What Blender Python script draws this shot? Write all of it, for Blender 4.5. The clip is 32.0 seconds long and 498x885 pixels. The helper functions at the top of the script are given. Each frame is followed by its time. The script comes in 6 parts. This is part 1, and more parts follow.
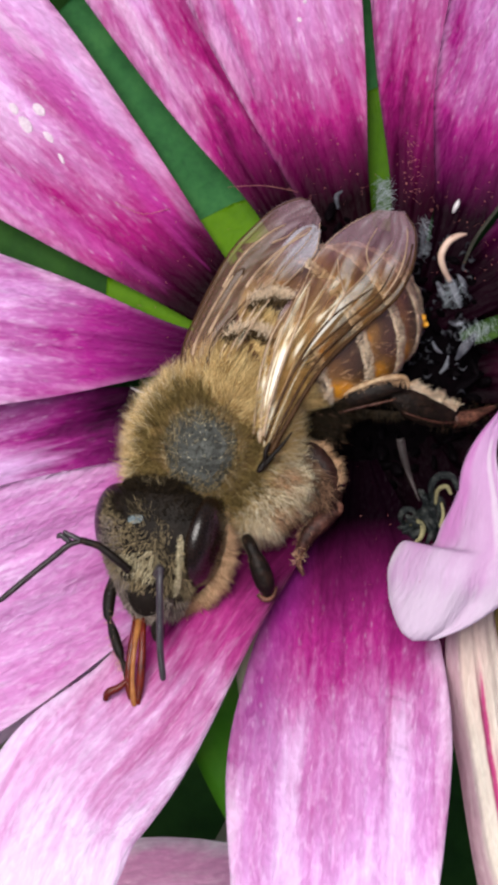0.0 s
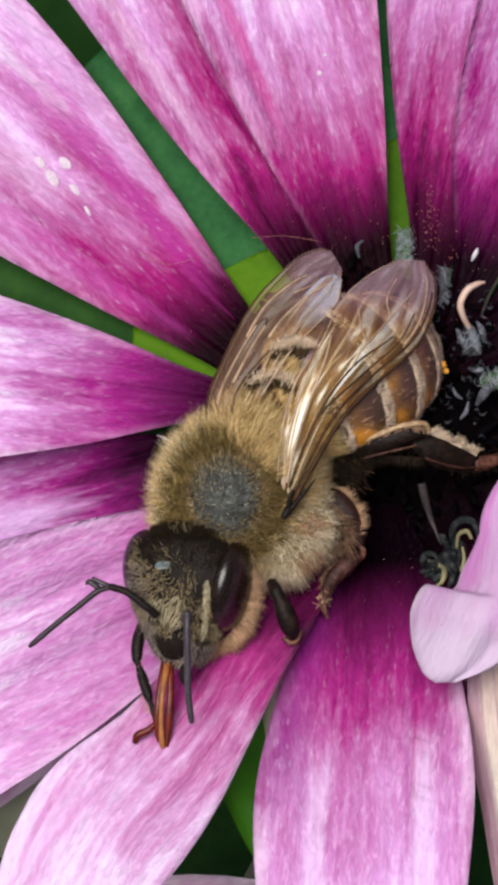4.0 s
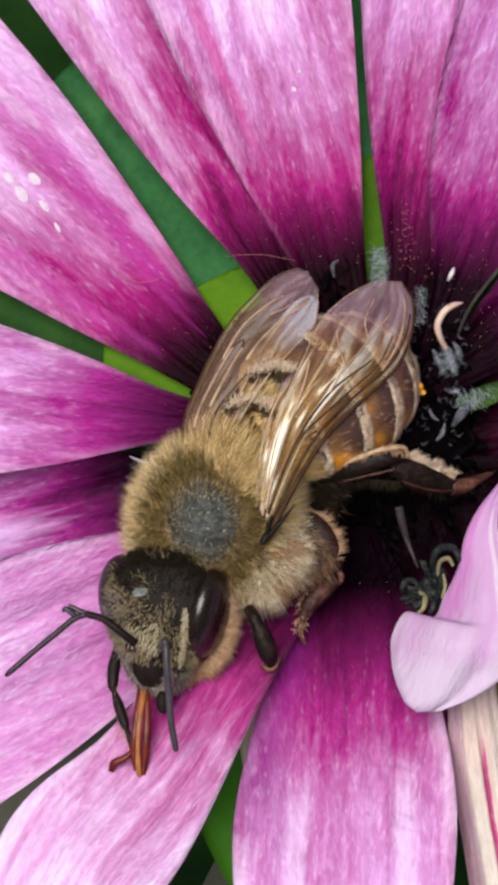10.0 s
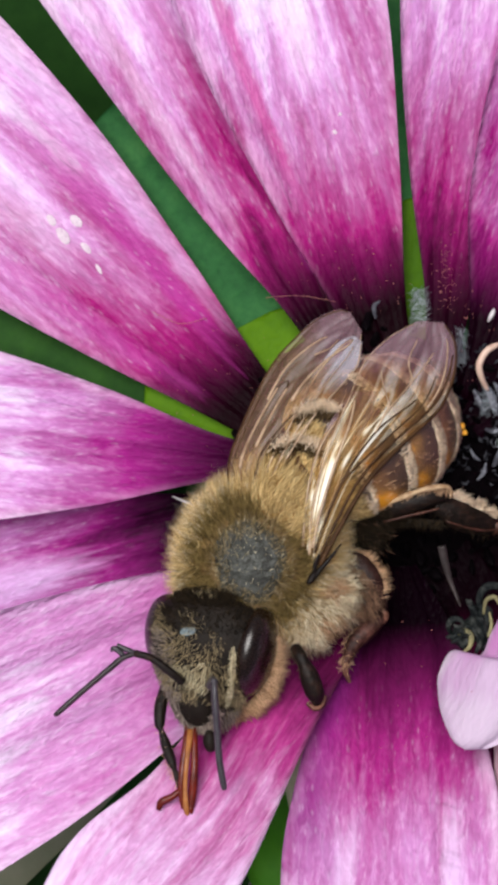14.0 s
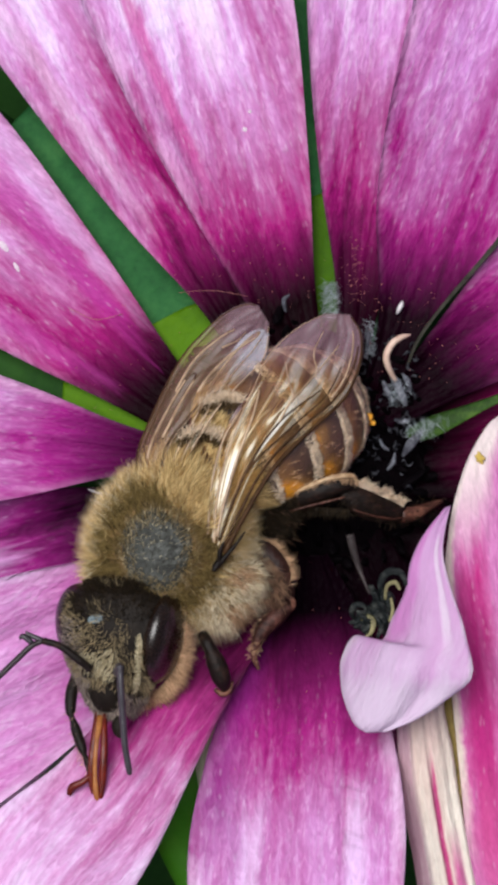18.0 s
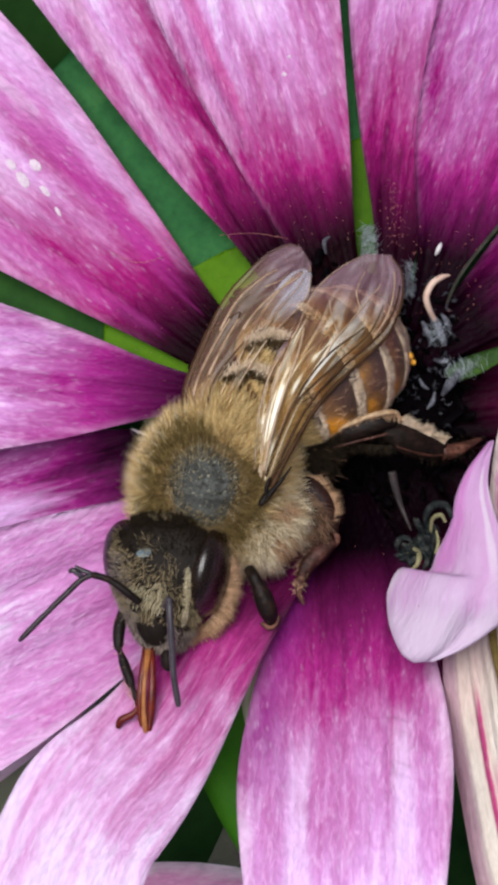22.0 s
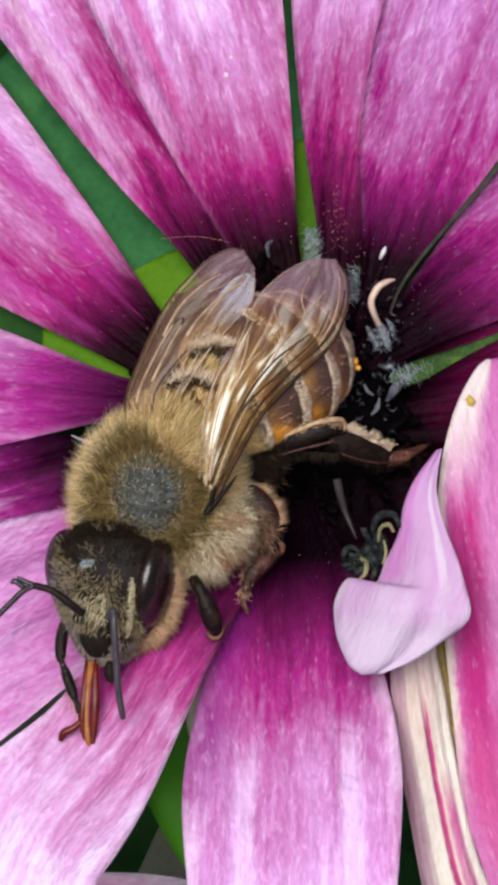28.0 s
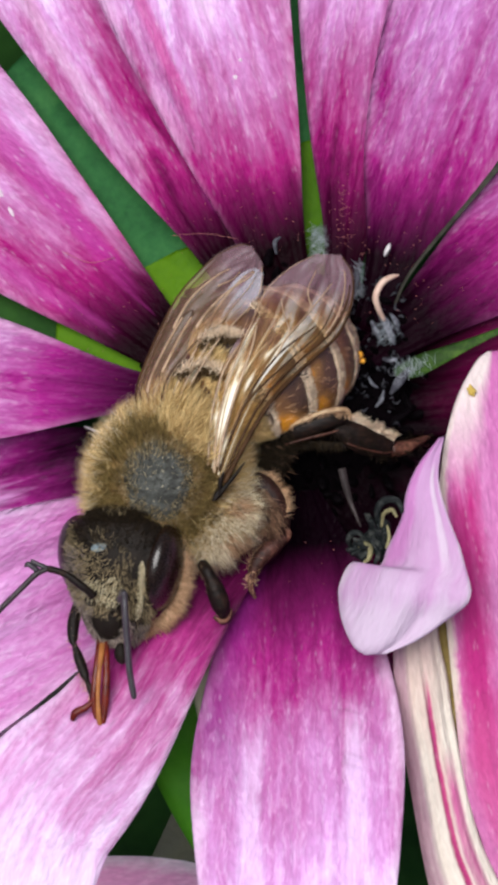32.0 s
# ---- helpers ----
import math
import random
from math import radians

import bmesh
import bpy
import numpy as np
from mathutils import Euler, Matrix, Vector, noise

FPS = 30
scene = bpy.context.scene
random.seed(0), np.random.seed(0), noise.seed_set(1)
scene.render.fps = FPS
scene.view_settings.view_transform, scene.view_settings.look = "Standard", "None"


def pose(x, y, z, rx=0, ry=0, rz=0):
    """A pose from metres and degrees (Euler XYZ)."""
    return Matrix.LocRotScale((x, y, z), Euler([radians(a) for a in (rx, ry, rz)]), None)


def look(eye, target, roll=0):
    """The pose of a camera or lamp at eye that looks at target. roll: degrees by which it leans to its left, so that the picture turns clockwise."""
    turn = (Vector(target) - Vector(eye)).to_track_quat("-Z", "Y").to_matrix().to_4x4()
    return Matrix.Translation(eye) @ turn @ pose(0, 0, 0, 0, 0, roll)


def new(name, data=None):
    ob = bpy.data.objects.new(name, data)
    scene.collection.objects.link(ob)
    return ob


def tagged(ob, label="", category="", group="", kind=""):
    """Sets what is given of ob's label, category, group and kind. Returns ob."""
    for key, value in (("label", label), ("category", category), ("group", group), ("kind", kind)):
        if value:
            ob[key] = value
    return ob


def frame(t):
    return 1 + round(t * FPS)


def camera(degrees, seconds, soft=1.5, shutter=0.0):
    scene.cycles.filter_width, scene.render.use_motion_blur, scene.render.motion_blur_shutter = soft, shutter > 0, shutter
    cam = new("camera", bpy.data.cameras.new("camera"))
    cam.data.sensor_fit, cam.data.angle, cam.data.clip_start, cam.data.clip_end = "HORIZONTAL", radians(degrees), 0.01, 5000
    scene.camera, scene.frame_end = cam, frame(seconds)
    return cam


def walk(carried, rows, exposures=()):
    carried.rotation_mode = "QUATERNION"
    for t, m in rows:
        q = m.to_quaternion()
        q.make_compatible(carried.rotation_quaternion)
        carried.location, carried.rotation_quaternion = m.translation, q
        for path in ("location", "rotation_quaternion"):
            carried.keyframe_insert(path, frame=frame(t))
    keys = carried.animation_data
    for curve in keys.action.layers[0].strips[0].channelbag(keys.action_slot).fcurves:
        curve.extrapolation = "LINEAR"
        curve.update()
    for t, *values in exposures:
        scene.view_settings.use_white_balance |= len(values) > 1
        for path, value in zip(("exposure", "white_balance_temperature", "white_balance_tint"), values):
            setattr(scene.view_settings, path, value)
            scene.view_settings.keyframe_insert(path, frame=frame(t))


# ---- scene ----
cam = camera(7.5692, 32.0, soft=4.4)
walk(cam, [
    (0, pose(0.002844, -0.002567, 0.394855, 0.619, 1.751, 0.846)),
    (0.5, pose(0.000870, -0.001730, 0.395151, 0.139, 1.325, 0.785)),
    (1, pose(0.002138, -0.002618, 0.394897, 0.841, 1.538, 0.622)),
    (1.5, pose(0.003708, -0.002978, 0.396761, 0.790, 2.025, 0.464)),
    (2, pose(0.002395, -0.002159, 0.396283, 0.775, 2.023, 0.486)),
    (2.5, pose(0.002300, -0.001010, 0.395708, 0.504, 2.264, 0.453)),
    (3, pose(0.002187, -0.001802, 0.396123, 0.825, 2.184, 0.595)),
    (3.5, pose(0.003485, -0.001954, 0.396934, 0.872, 2.486, 0.316)),
    (5.5, pose(0.000670, 0.000094, 0.395082, -0.020, 1.046, 0.633)),
    (6, pose(0.000459, 0.000613, 0.394794, -0.343, 1.029, 0.523)),
    (6.5, pose(0.001364, 0.000029, 0.395297, 0.098, 1.081, 0.541)),
    (7, pose(0.001738, 0.000270, 0.395474, 0.007, 1.189, 0.398)),
    (7.5, pose(0.002811, -0.000994, 0.396724, 0.608, 1.213, 0.352)),
    (8, pose(-0.000432, 0.001151, 0.395134, -0.127, 0.332, 0.518)),
    (8.5, pose(0.000364, 0.001573, 0.394118, -0.347, 0.600, 0.439)),
    (9, pose(0.003330, 0.001084, 0.395248, -0.466, 1.063, 0.325)),
    (9.5, pose(0.004024, 0.001446, 0.395242, -0.605, 1.226, 0.136)),
    (10, pose(0.000424, 0.000492, 0.395731, -0.222, 0.278, 0.382)),
    (10.5, pose(-0.000797, 0.000905, 0.395197, -0.219, -0.060, 0.491)),
    (11, pose(0.000683, 0.000682, 0.395644, -0.135, 0.215, 0.414)),
    (11.5, pose(0.000716, 0.000198, 0.396812, 0.156, 0.047, 0.364)),
    (12, pose(0.001323, -0.000459, 0.396693, 0.568, 0.105, 0.206)),
    (12.5, pose(0.001141, -0.002037, 0.398391, 1.210, -0.082, 0.128)),
    (13, pose(-0.000452, -0.001614, 0.398990, 1.099, -0.205, 0.262)),
    (13.5, pose(-0.002272, 0.000565, 0.396229, 0.393, -0.764, 0.321)),
    (15.5, pose(-0.000929, -0.000370, 0.396916, 0.588, 0.363, -0.051)),
    (16, pose(-0.000010, 0.000058, 0.396383, 0.575, 0.637, -0.055)),
    (16.5, pose(0.000446, 0.000813, 0.395767, 0.182, 0.364, -0.079)),
    (17, pose(0.000318, -0.000824, 0.396706, 0.787, 0.270, -0.113)),
    (17.5, pose(0.000489, -0.002269, 0.398824, 1.280, 0.317, 0.034)),
    (18, pose(0.002985, -0.000893, 0.397907, 1.067, 1.096, -0.251)),
    (18.5, pose(-0.001257, -0.000408, 0.395979, 0.841, -0.118, -0.211)),
    (19, pose(-0.001200, 0.000103, 0.394892, 0.263, -0.429, -0.284)),
    (19.5, pose(-0.001683, -0.000725, 0.396390, 0.353, -0.589, -0.232)),
    (20, pose(-0.002693, -0.001301, 0.396523, 0.812, -0.846, -0.251)),
    (20.5, pose(-0.002975, -0.000906, 0.395988, 0.510, -0.831, -0.242)),
    (21, pose(0.000129, -0.002342, 0.398121, 1.124, 0.048, -0.292)),
    (21.5, pose(-0.000027, -0.002790, 0.398614, 1.486, 0.056, -0.296)),
    (22, pose(-0.000078, -0.003530, 0.399067, 1.683, -0.052, -0.465)),
    (22.5, pose(0.000177, -0.003622, 0.399385, 1.822, -0.218, -0.519)),
    (23, pose(-0.000829, -0.003104, 0.398697, 1.661, -0.588, -0.493)),
    (23.5, pose(-0.000981, -0.002071, 0.397767, 1.331, -0.694, -0.485)),
    (24, pose(0.000517, -0.001341, 0.398199, 0.966, -0.297, -0.588)),
    (24.5, pose(-0.000961, -0.001578, 0.398399, 1.110, -0.602, -0.586)),
    (25, pose(-0.002983, -0.002207, 0.398837, 1.217, -1.161, -0.427)),
    (25.5, pose(-0.000506, -0.002561, 0.399203, 1.475, -0.654, -0.597)),
    (27.5, pose(-0.001616, -0.001609, 0.396663, 0.761, -1.939, -0.530)),
    (28, pose(-0.001646, -0.002398, 0.397664, 1.151, -1.862, -0.547)),
    (28.5, pose(-0.001269, -0.002586, 0.398630, 1.319, -1.772, -0.540)),
    (29, pose(-0.002204, -0.002462, 0.398428, 1.409, -2.041, -0.518)),
    (29.5, pose(-0.005480, -0.003893, 0.398410, 1.947, -2.857, -0.561)),
    (30, pose(-0.002895, -0.003134, 0.398833, 1.605, -2.048, -0.282)),
    (30.5, pose(-0.004421, -0.002566, 0.397567, 1.497, -2.416, -0.208)),
    (31, pose(-0.003595, -0.002915, 0.397610, 1.334, -2.478, -0.413)),
    (31.5, pose(-0.001336, -0.004540, 0.400085, 1.983, -1.721, -0.418)),
    (32, pose(-0.001596, -0.004449, 0.400353, 2.154, -1.662, -0.409)),
], exposures=((0.0, 0.20, 6500, 10), (3.0, 0.12, 6500, 10), (7.0, 0.14, 6500, 10), (10.0, 0.20, 6500, 10), (13.0, 0.20, 6500, 10), (16.0, 0.09, 6300, 9), (25.0, 0.08, 6250, 9), (28.0, 0.19, 6300, 9), (32.0, 0.17, 6300, 9)))

# ---------------------------------------------------------------- light
MM = 0.001
BASE = 0.300          # height of the flower head over the ground


def P(x, y, z):
    """A place from millimetres round the flower head."""
    return Vector((x * MM, y * MM, BASE + z * MM))


world = bpy.data.worlds.new("sky")
scene.world = world
world.use_nodes = True
wn = world.node_tree.nodes
sky = wn.new("ShaderNodeTexSky")
sky.sky_type = "NISHITA"
sky.sun_disc = False
sky.sun_elevation = radians(73)
sky.sun_rotation = radians(-48)
wn["Background"].inputs["Strength"].default_value = 0.048
world.node_tree.links.new(sky.outputs["Color"], wn["Background"].inputs["Color"])

sun = new("sun", bpy.data.lights.new("sun", "SUN"))
sun.data.energy = 4.9
sun.data.angle = radians(42)
sun.data.color = (1.0, 0.97, 0.94)
sun.matrix_world = look((-0.22, 0.20, 1.3), (0, 0, 0.3))


# ---------------------------------------------------------------- node helpers
class Mat:
    """A node material under construction."""

    def __init__(self, name, rough=0.5, **kw):
        self.m = bpy.data.materials.new(name)
        self.m.use_nodes = True
        self.t = self.m.node_tree
        self.b = self.t.nodes["Principled BSDF"]
        self.b.inputs["Roughness"].default_value = rough
        for k, v in kw.items():
            self.b.inputs[k.replace("_", " ")].default_value = v

    def node(self, kind, **props):
        n = self.t.nodes.new("ShaderNode" + kind)
        for k, v in props.items():
            if k == "op":
                n.operation = v
            elif k == "blend":
                n.blend_type = v
            elif k == "dt":
                n.data_type = v
        return n

    def put(self, val, sock):
        if hasattr(val, "is_linked"):
            self.t.links.new(val, sock)
        else:
            sock.default_value = val

    def math(self, op, a, b=0.0, c=None, clamp=False):
        n = self.node("Math", op=op)
        n.use_clamp = clamp
        self.put(a, n.inputs[0])
        self.put(b, n.inputs[1])
        if c is not None:
            self.put(c, n.inputs[2])
        return n.outputs[0]

    def mix(self, fac, a, b, blend="MIX"):
        n = self.node("Mix", dt="RGBA", blend=blend)
        self.put(fac, n.inputs[0])
        self.put(a if hasattr(a, "is_linked") else (*a, 1), n.inputs[6])
        self.put(b if hasattr(b, "is_linked") else (*b, 1), n.inputs[7])
        return n.outputs[2]

    def ramp(self, fac, stops):
        n = self.node("ValToRGB")
        el = n.color_ramp.elements
        while len(el) < len(stops):
            el.new(0.5)
        for e, (pos, col) in zip(el, stops):
            e.position = pos
            e.color = (*col, 1) if len(col) == 3 else col
        self.put(fac, n.inputs[0])
        return n.outputs[0]

    def noise(self, vec, scale, detail=3.0, rough=0.55, dist=0.0):
        n = self.node("TexNoise")
        n.inputs["Scale"].default_value = scale
        n.inputs["Detail"].default_value = detail
        n.inputs["Roughness"].default_value = rough
        n.inputs["Distortion"].default_value = dist
        self.t.links.new(vec, n.inputs["Vector"])
        return n.outputs["Fac"]

    def uv(self):
        n = self.node("UVMap")
        n.uv_map = "UVMap"
        return n.outputs[0]

    def obj(self):
        return self.node("TexCoord").outputs["Object"]

    def scaled(self, vec, sx, sy, sz=1.0, add=None):
        n = self.node("Mapping")
        n.inputs["Scale"].default_value = (sx, sy, sz)
        self.t.links.new(vec, n.inputs["Vector"])
        if add is not None:
            self.t.links.new(add, n.inputs["Location"])
        return n.outputs[0]

    def xyz(self, vec):
        n = self.node("SeparateXYZ")
        self.t.links.new(vec, n.inputs[0])
        return n.outputs

    def bump(self, height, dist, strength=1.0):
        n = self.node("Bump")
        n.inputs["Distance"].default_value = dist
        n.inputs["Strength"].default_value = strength
        self.t.links.new(height, n.inputs["Height"])
        self.t.links.new(n.outputs[0], self.b.inputs["Normal"])

    def color(self, sock):
        self.put(sock if hasattr(sock, "is_linked") else (*sock, 1), self.b.inputs["Base Color"])

    def rand(self):
        return self.node("ObjectInfo").outputs["Random"]


def petal_material(name, deep, mid, light, pale, start, spread, streak=1.0, thin=0.22, rim=None, rim_width=0.12, spec=0.03, bump=0.000065, foot_at=0.8, foot_len=6.0, stripes=(), rim_foot=0.0, grain=1.0):
    """Ray floret: dark at the foot, magenta, then pink with pale streaks along its length. UV in millimetres: along, across."""
    m = Mat(name, 0.5)
    m.b.inputs["Specular IOR Level"].default_value = spec
    uv = m.uv()
    rnd = m.rand()
    off = m.node("CombineXYZ")
    m.put(m.math("MULTIPLY", rnd, 37.0), off.inputs[0])
    m.put(m.math("MULTIPLY", rnd, 91.0), off.inputs[1])
    offv = off.outputs[0]
    along = m.xyz(uv)[0]
    share = m.node("UVMap")
    share.uv_map = "Share"
    across = m.xyz(share.outputs[0])
    side = m.math("ABSOLUTE", across[1])
    streaks = m.noise(m.scaled(uv, 0.06, 0.95, add=offv), 1.0, 4.0, 0.6, 0.3)
    fine = m.noise(m.scaled(uv, 0.30, 3.4, add=offv), 1.0, 3.0, 0.6, 0.5)
    blot = m.noise(m.scaled(uv, 0.50, 1.05, add=offv), 1.0, 4.0, 0.62, 0.6)
    grit = m.noise(m.scaled(uv, 1.9, 6.4, add=offv), 1.0, 2.5, 0.6, 0.9)
    speck = m.noise(m.scaled(uv, 1.2, 4.6, add=offv), 1.0, 2.0, 0.55, 0.8)
    wander = m.math("ADD", m.math("MULTIPLY", m.math("SUBTRACT", streaks, 0.5), 17.0 * streak), m.math("MULTIPLY", m.math("SUBTRACT", blot, 0.5), 8.5))
    wander = m.math("ADD", wander, m.math("MULTIPLY", m.math("SUBTRACT", fine, 0.5), 4.6))
    s = m.math("ADD", along, m.math("MULTIPLY", wander, m.math("DIVIDE", m.math("SUBTRACT", along, 1.0), 5.0, clamp=True)))
    f = m.math("DIVIDE", m.math("SUBTRACT", s, start), spread, clamp=True)
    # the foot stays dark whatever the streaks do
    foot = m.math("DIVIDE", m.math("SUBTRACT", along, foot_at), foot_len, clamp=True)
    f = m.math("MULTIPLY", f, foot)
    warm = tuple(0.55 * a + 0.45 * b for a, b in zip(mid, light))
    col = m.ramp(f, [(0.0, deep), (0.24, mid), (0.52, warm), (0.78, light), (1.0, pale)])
    pale_fac = m.math("MULTIPLY", m.math("SUBTRACT", speck, 0.54, clamp=True), m.math("MULTIPLY", m.math("SUBTRACT", f, 0.16, clamp=True), 7.0), clamp=True)
    col = m.mix(m.math("MULTIPLY", pale_fac, 0.42 * grain), col, pale)
    # glints on small cells, painted in as a paler colour
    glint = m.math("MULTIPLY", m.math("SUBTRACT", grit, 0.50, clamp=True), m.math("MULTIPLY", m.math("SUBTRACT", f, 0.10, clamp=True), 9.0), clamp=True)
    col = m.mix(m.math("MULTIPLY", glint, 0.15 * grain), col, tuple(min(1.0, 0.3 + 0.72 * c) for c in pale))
    if rim:
        edge = m.math("ADD", side, m.math("MULTIPLY", m.math("SUBTRACT", blot, 0.5), 0.5))
        edge = m.math("DIVIDE", m.math("SUBTRACT", edge, 1.0 - rim_width), rim_width, clamp=True)
        col = m.mix(m.math("MULTIPLY", edge, m.math("ADD", rim_foot, m.math("MULTIPLY", f, 0.7), clamp=True)), col, rim)
    # stripes: middle and half width across, start and end along, each as a share of the petal, and a colour
    for v0, vw, u0, u1, tint, power in stripes:
        v = m.math("ADD", across[1], m.math("MULTIPLY", m.math("SUBTRACT", blot, 0.5), 0.22))
        u = m.math("ADD", across[0], m.math("MULTIPLY", m.math("SUBTRACT", fine, 0.5), 0.12))
        a = m.math("SUBTRACT", 1.6, m.math("MULTIPLY", m.math("ABSOLUTE", m.math("SUBTRACT", v, v0)), 1.6 / vw), clamp=True)
        b = m.math("MULTIPLY", m.math("MULTIPLY", m.math("SUBTRACT", u, u0), 14.0, clamp=True), m.math("MULTIPLY", m.math("SUBTRACT", u1, u), 8.0, clamp=True))
        col = m.mix(m.math("MULTIPLY", m.math("MULTIPLY", a, b), m.math("MULTIPLY", m.math("ADD", fine, 0.45, clamp=True), power)), col, tint)
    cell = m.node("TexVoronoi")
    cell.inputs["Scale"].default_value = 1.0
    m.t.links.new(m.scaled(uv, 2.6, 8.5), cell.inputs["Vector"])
    # highlight specks on the cells, also painted into the colour
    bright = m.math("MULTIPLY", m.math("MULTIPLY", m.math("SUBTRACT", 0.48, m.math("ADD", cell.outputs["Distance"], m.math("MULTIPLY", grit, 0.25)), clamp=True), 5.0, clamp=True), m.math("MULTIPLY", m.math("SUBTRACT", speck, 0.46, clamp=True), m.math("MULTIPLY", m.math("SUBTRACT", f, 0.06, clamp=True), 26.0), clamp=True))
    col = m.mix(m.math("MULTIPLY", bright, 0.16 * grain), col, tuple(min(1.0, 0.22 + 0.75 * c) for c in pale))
    pebble = m.node("TexVoronoi")
    pebble.inputs["Scale"].default_value = 1.0
    m.t.links.new(m.scaled(uv, 5.5, 9.5), pebble.inputs["Vector"])
    # fine dark veins run along the petal
    vein = m.math("SINE", m.math("ADD", m.math("MULTIPLY", across[1], 24.0), m.math("ADD", m.math("MULTIPLY", streaks, 9.0), m.math("MULTIPLY", blot, 2.5))))
    vein = m.math("MULTIPLY", m.math("SUBTRACT", vein, 0.55, clamp=True), m.math("ADD", 0.2, speck))
    tone = m.math("ADD", 1.0 - 0.20 * grain, m.math("MULTIPLY", grit, 0.52 * grain))
    tone = m.math("SUBTRACT", tone, m.math("MULTIPLY", vein, 0.17 * grain))
    tone = m.math("ADD", tone, m.math("MULTIPLY", m.math("SUBTRACT", 0.42, pebble.outputs["Distance"]), 0.12 * grain))
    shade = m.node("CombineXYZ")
    for k in range(3):
        m.put(tone, shade.inputs[k])
    col = m.mix(1.0, col, shade.outputs[0], "MULTIPLY")
    m.color(col)
    m.put(m.math("ADD", 0.34, m.math("MULTIPLY", grit, 0.3)), m.b.inputs["Roughness"])
    h = m.math("ADD", m.math("MULTIPLY", grit, 0.8), m.math("SUBTRACT", m.math("ADD", m.math("MULTIPLY", fine, 0.5), m.math("MULTIPLY", blot, 1.6)), m.math("ADD", m.math("MULTIPLY", vein, 0.35), m.math("MULTIPLY", pebble.outputs["Distance"], 0.35 * grain))))
    m.bump(h, bump, 0.8)
    # thin tissue lets some light through
    tr = m.node("BsdfTranslucent")
    m.put(col, tr.inputs["Color"])
    mixs = m.node("MixShader")
    mixs.inputs[0].default_value = thin
    out = m.t.nodes["Material Output"]
    m.t.links.new(m.b.outputs[0], mixs.inputs[1])
    m.t.links.new(tr.outputs[0], mixs.inputs[2])
    m.t.links.new(mixs.outputs[0], out.inputs["Surface"])
    return m.m


def plain_material(name, colors, scale, rough=0.5, bump=0.0, detail=4.0, spec=0.5, thin=0.0, stretch=(1, 1, 1), **kw):
    """Noise between colours, at a size given as waves per metre."""
    m = Mat(name, rough, **kw)
    m.b.inputs["Specular IOR Level"].default_value = spec
    o = m.scaled(m.obj(), *stretch)
    a = m.noise(o, scale, detail, 0.6)
    b = m.noise(o, scale * 6.3, 3.0, 0.6)
    f = m.math("ADD", m.math("MULTIPLY", a, 0.7), m.math("MULTIPLY", b, 0.3))
    n = len(colors)
    m.color(m.ramp(f, [(0.28 + 0.44 * i / max(1, n - 1), c) for i, c in enumerate(colors)]))
    m.put(m.math("ADD", rough - 0.1, m.math("MULTIPLY", b, 0.2), clamp=True), m.b.inputs["Roughness"])
    if bump:
        m.bump(f, bump, 0.8)
    if thin:
        tr = m.node("BsdfTranslucent")
        m.t.links.new(m.b.inputs["Base Color"].links[0].from_socket, tr.inputs["Color"])
        mixs = m.node("MixShader")
        mixs.inputs[0].default_value = thin
        m.t.links.new(m.b.outputs[0], mixs.inputs[1])
        m.t.links.new(tr.outputs[0], mixs.inputs[2])
        m.t.links.new(mixs.outputs[0], m.t.nodes["Material Output"].inputs["Surface"])
    return m.m


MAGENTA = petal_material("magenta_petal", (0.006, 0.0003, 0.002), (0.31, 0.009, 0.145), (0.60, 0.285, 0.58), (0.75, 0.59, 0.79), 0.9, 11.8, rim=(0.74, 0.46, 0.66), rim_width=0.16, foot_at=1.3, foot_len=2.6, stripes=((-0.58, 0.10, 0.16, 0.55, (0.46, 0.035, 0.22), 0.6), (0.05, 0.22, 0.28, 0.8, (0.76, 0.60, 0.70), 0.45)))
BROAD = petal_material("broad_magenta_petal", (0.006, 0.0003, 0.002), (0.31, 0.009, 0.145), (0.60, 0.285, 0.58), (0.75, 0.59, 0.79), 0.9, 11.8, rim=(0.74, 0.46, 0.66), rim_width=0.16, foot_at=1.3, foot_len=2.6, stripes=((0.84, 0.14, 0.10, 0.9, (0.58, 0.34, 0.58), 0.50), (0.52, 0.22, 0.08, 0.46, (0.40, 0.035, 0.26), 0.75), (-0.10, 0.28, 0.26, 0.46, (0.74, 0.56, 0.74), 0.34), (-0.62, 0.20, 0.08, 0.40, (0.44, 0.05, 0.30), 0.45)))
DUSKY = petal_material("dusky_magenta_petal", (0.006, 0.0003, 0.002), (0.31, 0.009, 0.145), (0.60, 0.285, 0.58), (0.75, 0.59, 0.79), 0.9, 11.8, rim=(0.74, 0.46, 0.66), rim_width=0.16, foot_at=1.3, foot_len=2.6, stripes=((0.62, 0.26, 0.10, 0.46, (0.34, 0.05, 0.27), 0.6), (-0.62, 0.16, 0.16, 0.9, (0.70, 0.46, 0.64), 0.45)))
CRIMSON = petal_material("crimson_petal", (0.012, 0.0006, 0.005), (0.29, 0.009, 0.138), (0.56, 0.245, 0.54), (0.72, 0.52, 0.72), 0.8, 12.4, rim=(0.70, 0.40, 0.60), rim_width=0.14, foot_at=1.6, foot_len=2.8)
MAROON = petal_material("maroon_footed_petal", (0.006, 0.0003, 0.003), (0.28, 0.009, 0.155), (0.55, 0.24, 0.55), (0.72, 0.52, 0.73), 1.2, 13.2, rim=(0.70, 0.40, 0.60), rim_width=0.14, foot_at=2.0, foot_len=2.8)
